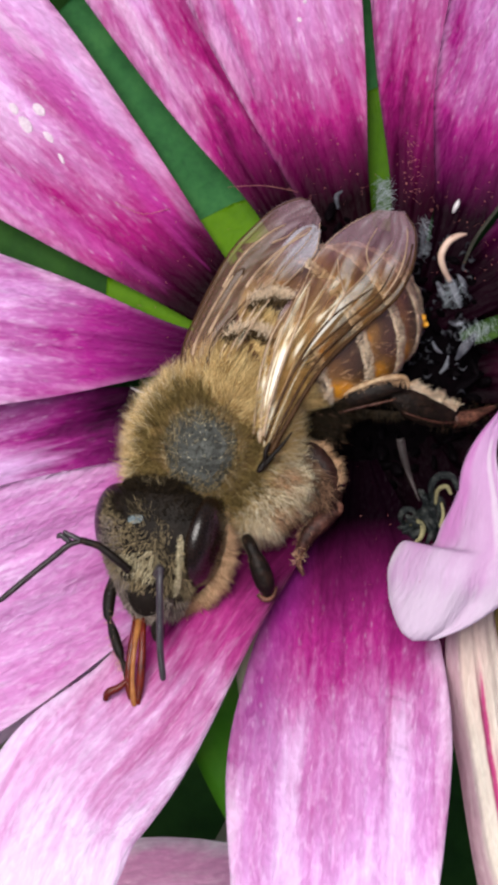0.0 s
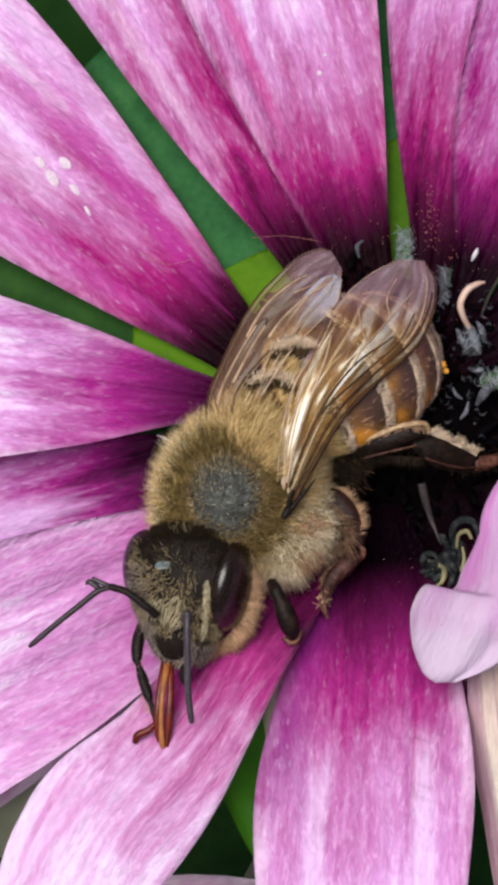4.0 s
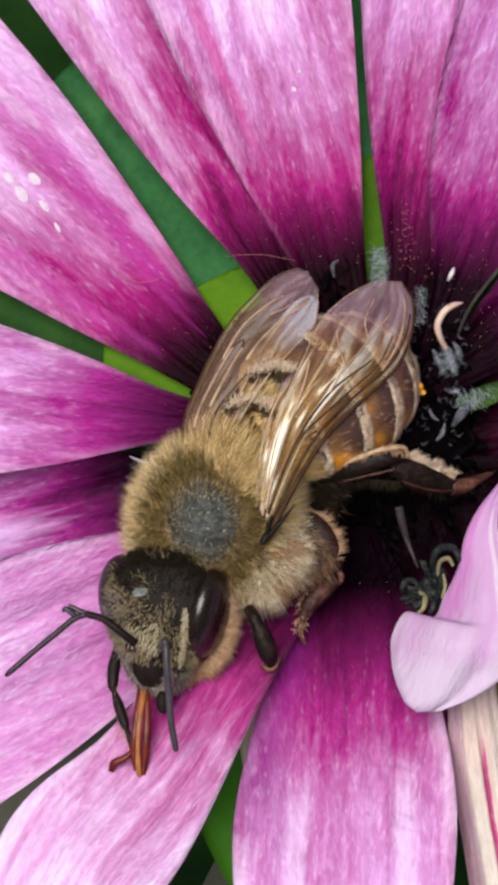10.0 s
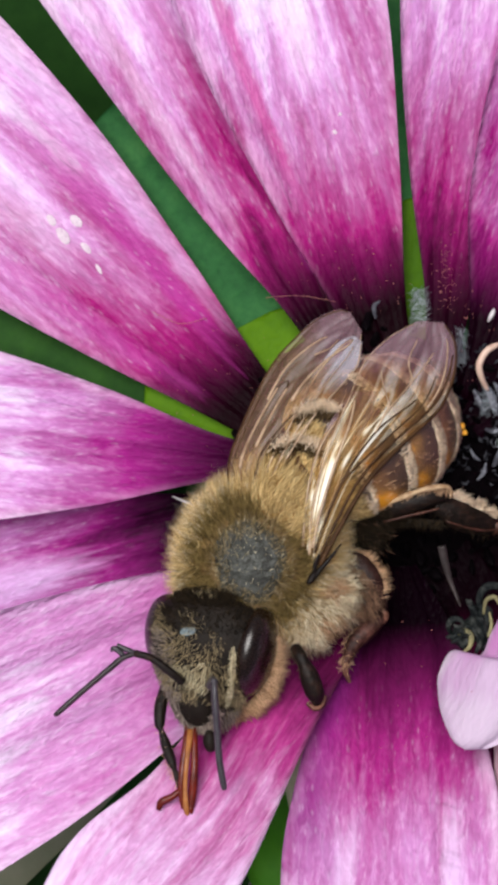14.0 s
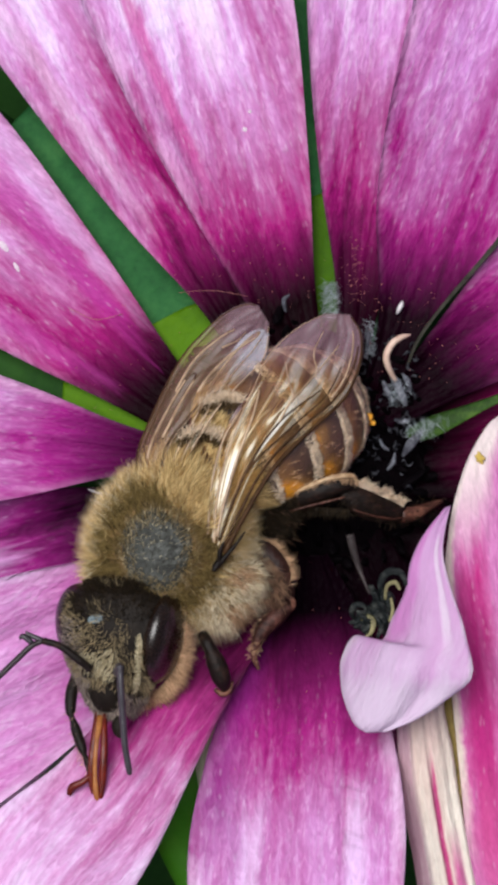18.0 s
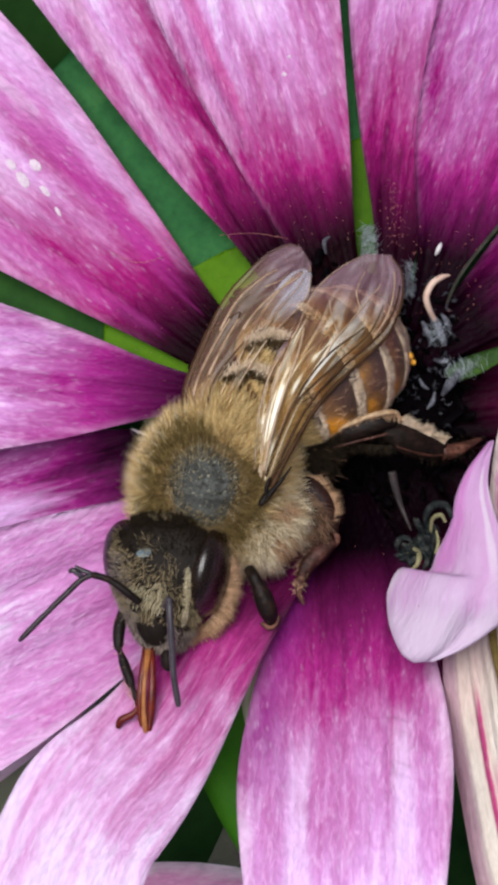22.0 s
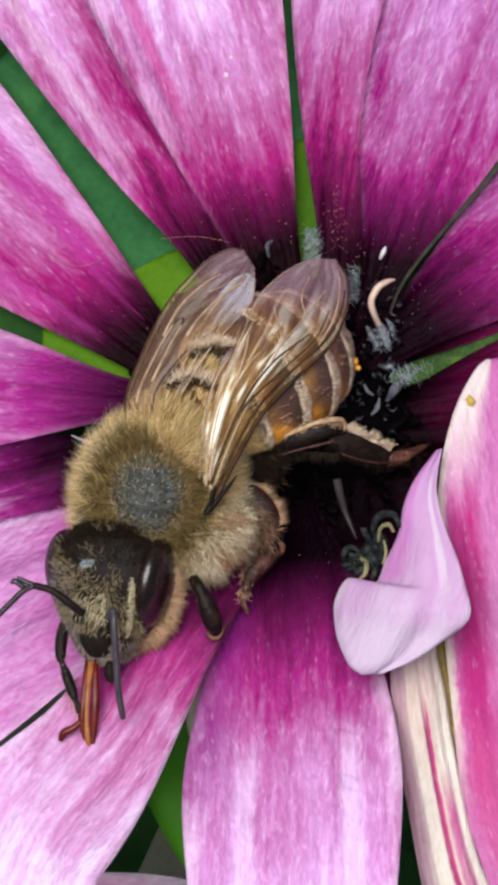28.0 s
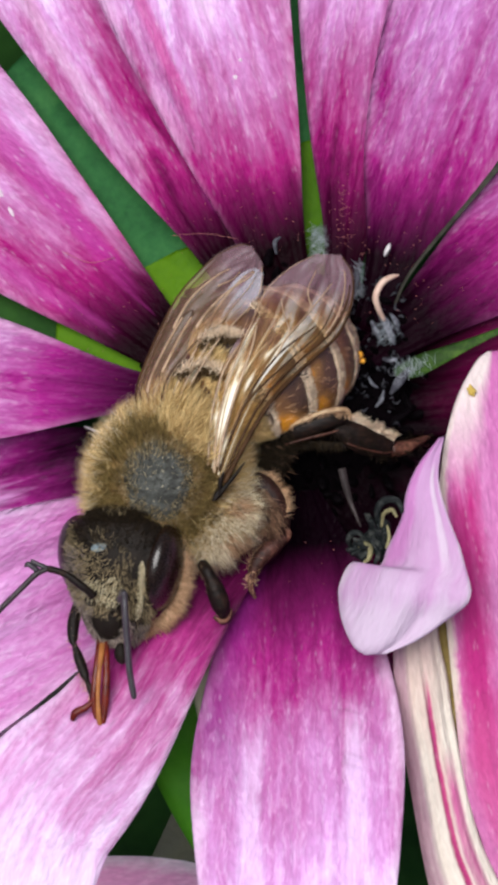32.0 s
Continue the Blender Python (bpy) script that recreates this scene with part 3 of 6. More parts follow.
def fur_material(name, dark, pale, rough=0.55):
    m = Mat(name, rough)
    g = m.node("NewGeometry")
    f = g.outputs["Random Per Island"]
    m.color(m.ramp(f, [(0.0, dark), (1.0, pale)]))
    m.b.inputs["Specular IOR Level"].default_value = 0.12
    tr = m.node("BsdfTranslucent")
    m.t.links.new(m.b.inputs["Base Color"].links[0].from_socket, tr.inputs["Color"])
    mx = m.node("MixShader")
    mx.inputs[0].default_value = 0.28
    m.t.links.new(m.b.outputs[0], mx.inputs[1])
    m.t.links.new(tr.outputs[0], mx.inputs[2])
    m.t.links.new(mx.outputs[0], m.t.nodes["Material Output"].inputs["Surface"])
    return m.m


GOLD_FUR = fur_material("golden_fur", (0.32, 0.165, 0.038), (1.0, 0.79, 0.40))
PALE_FUR = fur_material("pale_fur", (0.44, 0.30, 0.15), (1.0, 0.91, 0.68))
FACE_FUR = fur_material("face_fur", (0.030, 0.021, 0.012), (0.58, 0.45, 0.26))
BROWN_FUR = fur_material("olive_fur", (0.035, 0.024, 0.008), (0.36, 0.25, 0.09))
FACE_PALE = fur_material("pale_face_fur", (0.24, 0.19, 0.10), (0.95, 0.84, 0.58))
RUFF_FUR = fur_material("tan_ruff", (0.38, 0.21, 0.11), (0.90, 0.62, 0.39))
DARK_FUR = fur_material("dark_fur", (0.002, 0.0015, 0.001), (0.034, 0.022, 0.011))
BAND_FUR = fur_material("band_fur", (0.52, 0.37, 0.24), (1.0, 0.84, 0.64))
SHELL = plain_material("brown_black_shell", [(0.004, 0.003, 0.0025), (0.017, 0.012, 0.009)], 3000, 0.50, 0.00008, spec=0.08)
PATCH = plain_material("grey_black_shell", [(0.006, 0.006, 0.005), (0.045, 0.046, 0.040), (0.13, 0.135, 0.12)], 3200, 0.42, 0.0002, spec=0.30)
UNDERFUR = plain_material("brown_skin", [(0.10, 0.055, 0.018), (0.26, 0.15, 0.05)], 2500, 0.8, 0.00005)
EYE = plain_material("compound_eye", [(0.004, 0.002, 0.001), (0.014, 0.006, 0.003)], 3000, 0.27, 0.000006, spec=0.42)
LEG = plain_material("brown_leg", [(0.004, 0.003, 0.002), (0.008, 0.005, 0.004), (0.036, 0.017, 0.011)], 2200, 0.45, 0.0001, spec=0.12)
LEG_TAN = plain_material("tan_leg", [(0.16, 0.075, 0.03), (0.62, 0.46, 0.28)], 2500, 0.45, 0.00008, spec=0.25)
LEG_FUR = fur_material("brown_leg_fur", (0.03, 0.013, 0.008), (0.36, 0.21, 0.13))
LEG_RED = plain_material("reddish_leg", [(0.02, 0.007, 0.005), (0.06, 0.022, 0.015), (0.22, 0.095, 0.060)], 1700, 0.45, 0.0001, spec=0.2)
MID_LEG = plain_material("brown_middle_leg", [(0.005, 0.002, 0.0015), (0.022, 0.008, 0.006), (0.12, 0.048, 0.036)], 1500, 0.5, 0.00012, spec=0.15)
TONGUE = plain_material("red_tongue_sheath", [(0.018, 0.002, 0.001), (0.15, 0.014, 0.005)], 2500, 0.3, 0.00004, spec=0.2)
BLADE = plain_material("tan_tongue", [(0.10, 0.022, 0.005), (0.38, 0.155, 0.045)], 2000, 0.35, 0.00004, spec=0.25)
ANTENNA = plain_material("antenna_black", [(0.014, 0.009, 0.010), (0.048, 0.041, 0.050)], 3000, 0.36, 0.00005, spec=0.5)
DARK_ANTENNA = plain_material("antenna_brown_black", [(0.008, 0.004, 0.005), (0.026, 0.016, 0.019)], 3000, 0.4, 0.00005, spec=0.3)
BROWN_LIP = plain_material("brown_lip", [(0.015, 0.010, 0.009), (0.12, 0.088, 0.078)], 3000, 0.45, 0.0001, spec=0.2)
VERTEX = plain_material("grey_blue_shell", [(0.06, 0.08, 0.09), (0.24, 0.30, 0.32)], 2600, 0.4, 0.00008, spec=0.4)
POLLEN = plain_material("orange_pollen", [(0.60, 0.22, 0.01), (0.85, 0.42, 0.03)], 4000, 0.7, 0.00003)


def tergite_material():
    """Abdomen plates: amber at the front edge and the flank, glossy dark brown behind. UV: along one plate, turns round it from the right flank."""
    m = Mat("abdomen_plate", 0.30)
    x, y, _ = m.xyz(m.uv())
    n = m.noise(m.obj(), 1500, 4)
    f = m.math("ADD", x, m.math("MULTIPLY", m.math("SUBTRACT", n, 0.32), 0.9))
    # bare orange skin low on the flank
    low = m.math("SUBTRACT", 1.0, m.math("DIVIDE", m.math("ABSOLUTE", m.math("SUBTRACT", y, 0.045)), 0.085), clamp=True)
    f = m.math("SUBTRACT", f, m.math("MULTIPLY", low, 0.78))
    col = m.ramp(f, [(0.0, (0.66, 0.27, 0.018)), (0.13, (0.46, 0.19, 0.03)), (0.26, (0.20, 0.095, 0.03)), (0.6, (0.075, 0.036, 0.020)), (1.0, (0.040, 0.022, 0.016))])
    m.color(col)
    m.b.inputs["Specular IOR Level"].default_value = 0.6
    m.put(m.math("ADD", 0.20, m.math("MULTIPLY", n, 0.3)), m.b.inputs["Roughness"])
    m.bump(m.math("ADD", m.noise(m.obj(), 9000, 2), m.math("MULTIPLY", n, 1.5)), 0.00006, 0.6)
    return m.m


def wing_material(name, crinkled, clear_from=0.50, haze=0.10, silver=0.0, film=0.065, brown=0.0):
    """A clear membrane, mauve towards its tip; glare on the creases near its root is painted as bright streaks. UV:
    along to 7, across to 2.4.
    """
    m = Mat(name, 0.48)
    uv = m.uv()
    along = m.math("DIVIDE", m.xyz(uv)[0], 7.0)
    across = m.math("DIVIDE", m.xyz(uv)[1], 2.38)
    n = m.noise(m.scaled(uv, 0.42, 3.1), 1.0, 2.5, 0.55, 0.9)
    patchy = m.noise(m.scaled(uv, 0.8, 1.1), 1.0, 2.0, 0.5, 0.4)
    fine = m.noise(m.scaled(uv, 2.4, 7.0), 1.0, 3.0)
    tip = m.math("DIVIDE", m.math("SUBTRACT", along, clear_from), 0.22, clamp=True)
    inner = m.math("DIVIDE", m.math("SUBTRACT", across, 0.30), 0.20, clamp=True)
    # the cream and white stops are reflections on the creases, put into the colour
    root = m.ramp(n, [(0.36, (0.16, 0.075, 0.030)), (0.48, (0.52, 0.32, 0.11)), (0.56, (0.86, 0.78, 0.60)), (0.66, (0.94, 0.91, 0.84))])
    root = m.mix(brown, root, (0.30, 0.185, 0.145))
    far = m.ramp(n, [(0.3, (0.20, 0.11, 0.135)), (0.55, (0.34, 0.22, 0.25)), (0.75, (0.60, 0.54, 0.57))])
    # silver paints a whitish sheen into the tip colour
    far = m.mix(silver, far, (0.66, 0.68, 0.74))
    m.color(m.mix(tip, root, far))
    m.b.inputs["Specular IOR Level"].default_value = 0.14
    m.bump(m.math("ADD", n, m.math("MULTIPLY", fine, 0.15)), 0.00010, 1.0)
    m.b.inputs["IOR"].default_value = 1.6
    tr = m.node("BsdfTransparent")
    m.put(m.mix(tip, (0.98, 0.94, 0.88), (0.95, 0.88, 0.89)), tr.inputs["Color"])
    mx = m.node("MixShader")
    # painted crease glare covers what lies below, the rest lets most of the light through
    sheen_and_fold = m.math("MULTIPLY", m.math("MULTIPLY", m.math("SUBTRACT", n, 0.47), 10.0, clamp=True), m.math("MULTIPLY", m.math("SUBTRACT", patchy, 0.32), 6.0, clamp=True))
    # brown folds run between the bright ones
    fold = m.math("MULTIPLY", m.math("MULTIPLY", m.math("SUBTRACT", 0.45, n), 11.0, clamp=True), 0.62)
    sheen_and_fold = m.math("MAXIMUM", sheen_and_fold, fold)
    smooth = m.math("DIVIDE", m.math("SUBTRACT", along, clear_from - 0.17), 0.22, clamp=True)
    sheen_and_fold = m.math("MULTIPLY", m.math("MULTIPLY", sheen_and_fold, crinkled), m.math("MULTIPLY", inner, m.math("SUBTRACT", 1.0, smooth)))
    cover = m.math("ADD", m.math("ADD", film, m.math("MULTIPLY", tip, haze)), m.math("ADD", sheen_and_fold, m.math("MULTIPLY", m.math("SUBTRACT", fine, 0.45, clamp=True), 0.35)))
    m.put(m.math("SUBTRACT", 1.0, cover, clamp=True), mx.inputs[0])
    m.t.links.new(m.b.outputs[0], mx.inputs[1])
    m.t.links.new(tr.outputs[0], mx.inputs[2])
    m.t.links.new(mx.outputs[0], m.t.nodes["Material Output"].inputs["Surface"])
    return m.m


PLATE = tergite_material()
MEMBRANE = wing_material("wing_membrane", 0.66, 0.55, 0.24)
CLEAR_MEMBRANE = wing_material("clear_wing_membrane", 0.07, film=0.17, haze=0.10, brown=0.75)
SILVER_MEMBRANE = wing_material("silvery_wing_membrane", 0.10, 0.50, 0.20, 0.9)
VEIN = plain_material("wing_vein", [(0.012, 0.005, 0.002), (0.075, 0.036, 0.015)], 2500, 0.45, spec=0.10)
VEIN_PALE = plain_material("pale_wing_vein", [(0.15, 0.085, 0.045), (0.55, 0.40, 0.27)], 1500, 0.3, spec=0.3)



def radial(bx, by, dx, dy, stations, z, widths, rolls):
    """A spine from a foot along a direction: distances, heights, half widths and rolls."""
    n = math.hypot(dx, dy)
    return [(bx + dx / n * s, by + dy / n * s, h, w, r) for s, h, w, r in zip(stations, z, widths, rolls)]


ST = (-1.0, 1.0, 4.0, 8.0, 13.0, 19.0, 24.0)
FLAT = (0,) * 7
# upper half, from the under layer to the top one
sheet("petal", radial(0.8, 4.05, -0.48, 0.88, ST, (0.0, -0.3, -0.5, -0.4, 0.0, 0.3, 0.4), (0.45, 0.66, 1.36, 2.0, 2.6, 2.6, 2.2), FLAT), DUSKY, flower, seed=13, groove=0.035, nv=25)
sheet("petal", radial(3.9, 3.9, 0.12, 0.99, ST, (0.0, -0.4, -0.3, 0.2, 0.6, 0.9, 1.0), (0.38, 0.60, 1.38, 2.16, 2.7, 2.6, 2.0), FLAT), CRIMSON, flower, seed=11, groove=0.035, nv=25)
sheet("petal", radial(2.15, 4.2, -0.29, 0.96, ST, (0.2, -0.1, 0.0, 0.35, 0.8, 1.1, 1.2), (0.6, 1.0, 1.75, 2.55, 3.0, 2.9, 2.4), FLAT), MAGENTA, flower, seed=12, groove=0.035, nv=25)
sheet("petal", radial(4.8, 3.2, 0.34, 0.94, ST, (0.2, 0.1, 0.2, 0.6, 1.1, 1.5, 1.6), (0.35, 0.65, 1.75, 2.4, 2.7, 2.6, 2.2), FLAT), MAROON, flower, seed=10, groove=0.035, nv=25)
sheet("petal", radial(5.2, 2.1, 0.8, 0.6, ST, (0.1, 0.1, 0.3, 0.9, 1.6, 2.0, 2.2), (0.4, 0.8, 1.6, 2.3, 2.6, 2.6, 2.2), FLAT), MAROON, flower, seed=9, groove=0.035, nv=25)
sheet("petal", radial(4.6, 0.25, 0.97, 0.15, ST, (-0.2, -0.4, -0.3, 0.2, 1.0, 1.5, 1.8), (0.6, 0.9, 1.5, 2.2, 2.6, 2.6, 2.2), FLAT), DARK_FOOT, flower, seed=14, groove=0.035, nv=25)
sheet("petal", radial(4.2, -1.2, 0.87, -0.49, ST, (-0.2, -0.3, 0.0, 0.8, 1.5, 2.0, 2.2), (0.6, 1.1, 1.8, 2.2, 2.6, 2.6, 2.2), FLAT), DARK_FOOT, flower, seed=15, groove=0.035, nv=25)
# the side towards the head of the bee
sheet("petal", radial(-1.09, 2.16, -0.75, 0.66, ST, (-0.6, -0.9, -1.0, -0.9, -0.6, -0.3, -0.2), (0.6, 1.06, 1.85, 2.73, 3.25, 3.2, 2.7), FLAT), BROAD, flower, seed=1, groove=0.035, nv=25)
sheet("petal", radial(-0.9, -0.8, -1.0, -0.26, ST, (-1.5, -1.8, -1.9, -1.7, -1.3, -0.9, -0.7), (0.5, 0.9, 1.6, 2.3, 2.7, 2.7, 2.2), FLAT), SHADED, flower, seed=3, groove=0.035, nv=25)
sheet("petal", radial(-1.2, 0.68, -1.0, 0.09, ST, (-0.4, -0.5, -0.6, -0.3, 0.1, 0.4, 0.5), (0.3, 0.64, 1.56, 2.42, 2.8, 2.8, 2.3), FLAT), VIOLET, flower, seed=2, groove=0.035, nv=25)
sheet("petal", radial(-0.23, -2.63, -0.9, -0.44, ST, (0.3, 0.6, 1.1, 2.0, 2.9, 3.4, 3.6), (0.8, 1.35, 2.23, 2.99, 3.44, 3.4, 2.8), (8, 10, 12, 12, 10, 8, 5)), PINK, flower, seed=4, groove=0.035, nv=25)
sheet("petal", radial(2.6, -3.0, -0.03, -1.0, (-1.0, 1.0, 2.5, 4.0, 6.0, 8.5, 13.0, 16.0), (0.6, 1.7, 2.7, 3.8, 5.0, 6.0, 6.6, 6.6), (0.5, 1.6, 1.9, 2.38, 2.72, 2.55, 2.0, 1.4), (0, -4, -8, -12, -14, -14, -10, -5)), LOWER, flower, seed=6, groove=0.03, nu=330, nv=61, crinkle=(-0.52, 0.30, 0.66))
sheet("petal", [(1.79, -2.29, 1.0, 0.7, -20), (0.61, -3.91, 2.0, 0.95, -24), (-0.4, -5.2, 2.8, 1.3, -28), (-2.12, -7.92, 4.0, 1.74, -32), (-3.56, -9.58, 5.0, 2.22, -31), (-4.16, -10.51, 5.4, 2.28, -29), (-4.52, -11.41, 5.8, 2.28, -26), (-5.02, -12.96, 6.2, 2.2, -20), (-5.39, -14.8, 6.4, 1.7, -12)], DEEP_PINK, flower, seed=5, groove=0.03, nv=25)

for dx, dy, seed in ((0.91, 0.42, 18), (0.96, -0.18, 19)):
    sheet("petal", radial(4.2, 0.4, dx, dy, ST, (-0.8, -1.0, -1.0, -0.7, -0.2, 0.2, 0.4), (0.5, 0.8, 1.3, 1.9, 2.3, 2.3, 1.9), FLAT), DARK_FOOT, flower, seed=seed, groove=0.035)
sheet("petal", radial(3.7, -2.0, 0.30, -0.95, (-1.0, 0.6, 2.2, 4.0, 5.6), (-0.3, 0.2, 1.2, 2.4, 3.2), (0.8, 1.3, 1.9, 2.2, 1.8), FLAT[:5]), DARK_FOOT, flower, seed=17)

# withered petals that bend back over the flower
patch("petal", [(6.05, -0.78, 4.6), (5.51, -1.45, 4.9), (5.19, -2.10, 5.1), (5.04, -2.82, 5.2), (4.70, -3.54, 5.2), (4.45, -4.05, 5.1), (3.81, -3.93, 4.9), (3.48, -4.45, 5.0), (3.44, -4.91, 5.1), (3.51, -5.45, 5.4), (3.76, -6.05, 5.7), (4.05, -6.28, 5.8)],
      [(6.20, -0.74, 4.6), (6.05, -1.32, 5.0), (5.98, -1.95, 5.5), (6.16, -2.78, 6.0), (6.38, -3.46, 6.5), (6.52, -4.07, 6.9), (6.62, -4.53, 7.1), (6.62, -4.75, 7.2), (6.52, -5.02, 7.1), (6.12, -5.36, 6.7), (5.35, -5.90, 6.3), (4.55, -6.25, 6.0)],
      LILAC, flower, "pale lilac curled petal tip", crown=0.16, seed=16, hollow=0.10, nu=70)
patch("petal", [(4.9, -4.8, 5.0), (4.85, -6.45, 4.6), (4.95, -8.06, 4.5), (5.2, -9.35, 4.5), (5.56, -11.46, 4.6), (6.2, -14.5, 4.6), (6.8, -18.0, 4.4)],
      [(5.95, -4.4, 4.6), (6.02, -5.75, 4.4), (6.24, -6.84, 4.4), (6.43, -8.22, 4.4), (7.0, -10.9, 4.4), (8.3, -14.0, 4.3), (8.6, -17.5, 4.2)], CREAM, flower, "withered cream and pink petal", crown=0.10, ridges=0.04, seed=7)
patch("petal", [(7.45, 1.52, 3.15), (7.12, 1.22, 3.4), (6.62, 0.34, 3.8), (6.28, -0.72, 4.1), (6.13, -1.55, 4.3), (6.06, -2.35, 4.4), (6.12, -4.0, 4.5), (6.22, -5.6, 4.5), (6.40, -7.4, 4.5), (6.58, -9.1, 4.5), (7.05, -11.0, 4.4), (8.6, -15.0, 4.0), (9.9, -19.0, 3.8)],
      [(7.85, 1.55, 3.1), (8.5, 1.15, 3.3), (9.2, 0.5, 3.5), (9.8, -0.4, 3.6), (10.2, -1.3, 3.8), (10.5, -2.2, 3.9), (10.9, -4.0, 4.0), (11.1, -5.6, 4.2), (11.2, -7.4, 4.2), (11.3, -9.1, 4.2), (11.6, -11.0, 4.2), (12.2, -15.0, 4.0), (12.4, -19.0, 3.8)],
      ROSE, flower, "withered rose petal with cream edge", crown=0.06, ridges=0.02, seed=8)
sheet("petal", [(5.95, -4.9, 4.1, 0.16, 0), (6.12, -5.9, 4.12, 0.24, 0), (6.34, -7.6, 4.15, 0.26, 0), (6.62, -9.8, 4.1, 0.22, 0), (7.2, -12.0, 4.0, 0.2, 0)], TAN, flower, "narrow withered tan petal", seed=20, nu=30, nv=9)

# bracts under the petals: short bright ones over longer dark ones
for bx, by, dx, dy, L, wd, z, seed in ((0.5, 1.95, -0.39, 0.92, 2.8, 1.3, -1.1, 21), (3.35, 3.4, -0.05, 1.0, 4.1, 0.5, -0.45, 22)):
    sheet("bract", radial(bx, by, dx, dy, (0, L * 0.4, L * 0.8, L), (z, z, z, z), (wd, wd * 1.1, wd, wd * 0.9), (0, 0, 0, 0)), BRIGHT_GREEN if seed == 21 else MID_GREEN, flower, "bright green bract", seed=seed, tip=0.02, nu=16, nv=9, cup=0.05, ripple=0.01)
for bx, by, dx, dy, L, wd, z, seed in ((0.9, 2.2, -0.56, 0.83, 9.6, 1.7, -1.3, 24), (3.3, 3.4, -0.06, 1.0, 15.0, 1.2, -0.6, 25), (-0.6, 1.5, -0.94, 0.34, 11.0, 1.2, -1.5, 26)):
    sheet("bract", radial(bx, by, dx, dy, (0, L * 0.4, L * 0.8, L), (z, z - 0.1, z - 0.2, z - 0.3), (wd, wd * 1.1, wd * 0.9, wd * 0.8), (0, 0, 0, 0)), SHADY_GREEN if seed == 26 else DARK_GREEN, flower, "dark green bract", seed=seed, tip=0.05, nu=20, nv=9, cup=0.05, ripple=0.01)
sheet("bract", radial(-0.6, 1.42, -0.94, 0.34, (0, 0.9, 1.8, 2.6, 3.4), (-1.2, -1.2, -1.2, -1.2, -1.25), (0.66, 0.70, 0.70, 0.66, 0.56), FLAT[:5]), BRIGHT_GREEN, flower, "bright green bract", seed=23, tip=0.1, nu=20, nv=9, cup=0.05, ripple=0.01)
sheet("bract", radial(5.25, 1.05, 0.92, 0.39, (0, 0.6, 1.3, 2.2, 3.4, 6.0), (0.5, 0.55, 0.6, 0.65, 0.7, 0.7), (0.14, 0.25, 0.20, 0.11, 0.05, 0.03), FLAT[:6]), HAIRY_GREEN, flower, "narrow hairy green bract", seed=27, tip=0.1, nu=20, nv=7, cup=0.2, ripple=0.01)
sheet("bract", [(5.25, 2.95, 0.35, 0.02, 0), (5.55, 3.62, 0.45, 0.022, 0), (6.25, 4.55, 0.6, 0.026, 0), (7.6, 6.1, 0.9, 0.05, 0), (9.0, 7.9, 1.2, 0.10, 0)], GREY_BRACT, flower, "narrow grey-brown bract", seed=28, tip=0.1, nu=16, nv=7, cup=0.2, ripple=0.01)

# stalk down to the ground, with its leaves
bm = bmesh.new()
bmesh.ops.create_cone(bm, cap_ends=True, segments=16, radius1=0.0022, radius2=0.0018, depth=BASE - 0.002, matrix=Matrix.Translation((0.0022, 0.0007, BASE / 2 - 0.001)))
part("stalk", bm, DARK_GREEN, flower)
bm = bmesh.new()
bmesh.ops.create_uvsphere(bm, u_segments=32, v_segments=16, radius=1, matrix=Matrix.Translation(P(2.2, 0.6, -2.6)) @ Matrix.Diagonal((0.0043, 0.0043, 0.0024, 1)))
part("receptacle", bm, DARK_GREEN, flower, "green flower base")
# each leaf: bearing in degrees, length, half width, height at the foot and at the tip
for bear, L, wd, z0, z1, mat, seed in ((238, 30, 4.0, -22, -16, OLIVE, 32), (205, 30, 5.0, -24, -18, OLIVE, 33), (150, 30, 4.6, -20, -15, OLIVE, 34), (120, 32, 5.0, -26, -20, OLIVE, 35),
                                       (80, 30, 4.0, -18, -14, OLIVE, 36), (35, 30, 5.0, -24, -20, OLIVE, 37), (300, 30, 5.0, -22, -16, OLIVE, 38), (330, 30, 5.0, -26, -20, OLIVE, 39), (222, 30, 2.4, -16, -9, GREY_GREEN, 40)):
    dx, dy = math.cos(radians(bear)), math.sin(radians(bear))
    sheet("leaf", radial(2.2 + dx, 0.7 + dy, dx, dy, (0, L * 0.35, L * 0.7, L), (z0, z0 * 0.5 + z1 * 0.5 + 1, z1 + 0.8, z1), (0.8, wd, wd, wd * 0.5), (0, 6, 6, 0)), mat, flower, "", seed=seed, nu=24, nv=9, cup=0.15, keel=0.05, thick=0.3)
sheet("leaf", [(2.0, -1.5, -5.0, 0.8, 0), (-1.65, -6.45, -1.5, 1.0, 0), (-0.24, -8.9, 0.5, 1.18, 0), (0.63, -10.57, 0.6, 1.2, 0), (1.5, -12.27, 0.4, 1.1, 0), (2.38, -14.28, 0.0, 0.6, 0)], LIME, flower, "bright green leaf", seed=41, nu=30, nv=11, keel=0.06, thick=0.3)
sheet("leaf", [(1.8, -1.2, -2.6, 0.6, 0), (1.1, -4.0, 0.8, 0.9, 0), (0.5, -6.2, 2.4, 0.8, 0), (0.1, -8.3, 2.6, 0.5, 0)], GREY_GREEN, flower, "pale grey-green leaf", seed=42, nu=24, nv=9, thick=0.3)

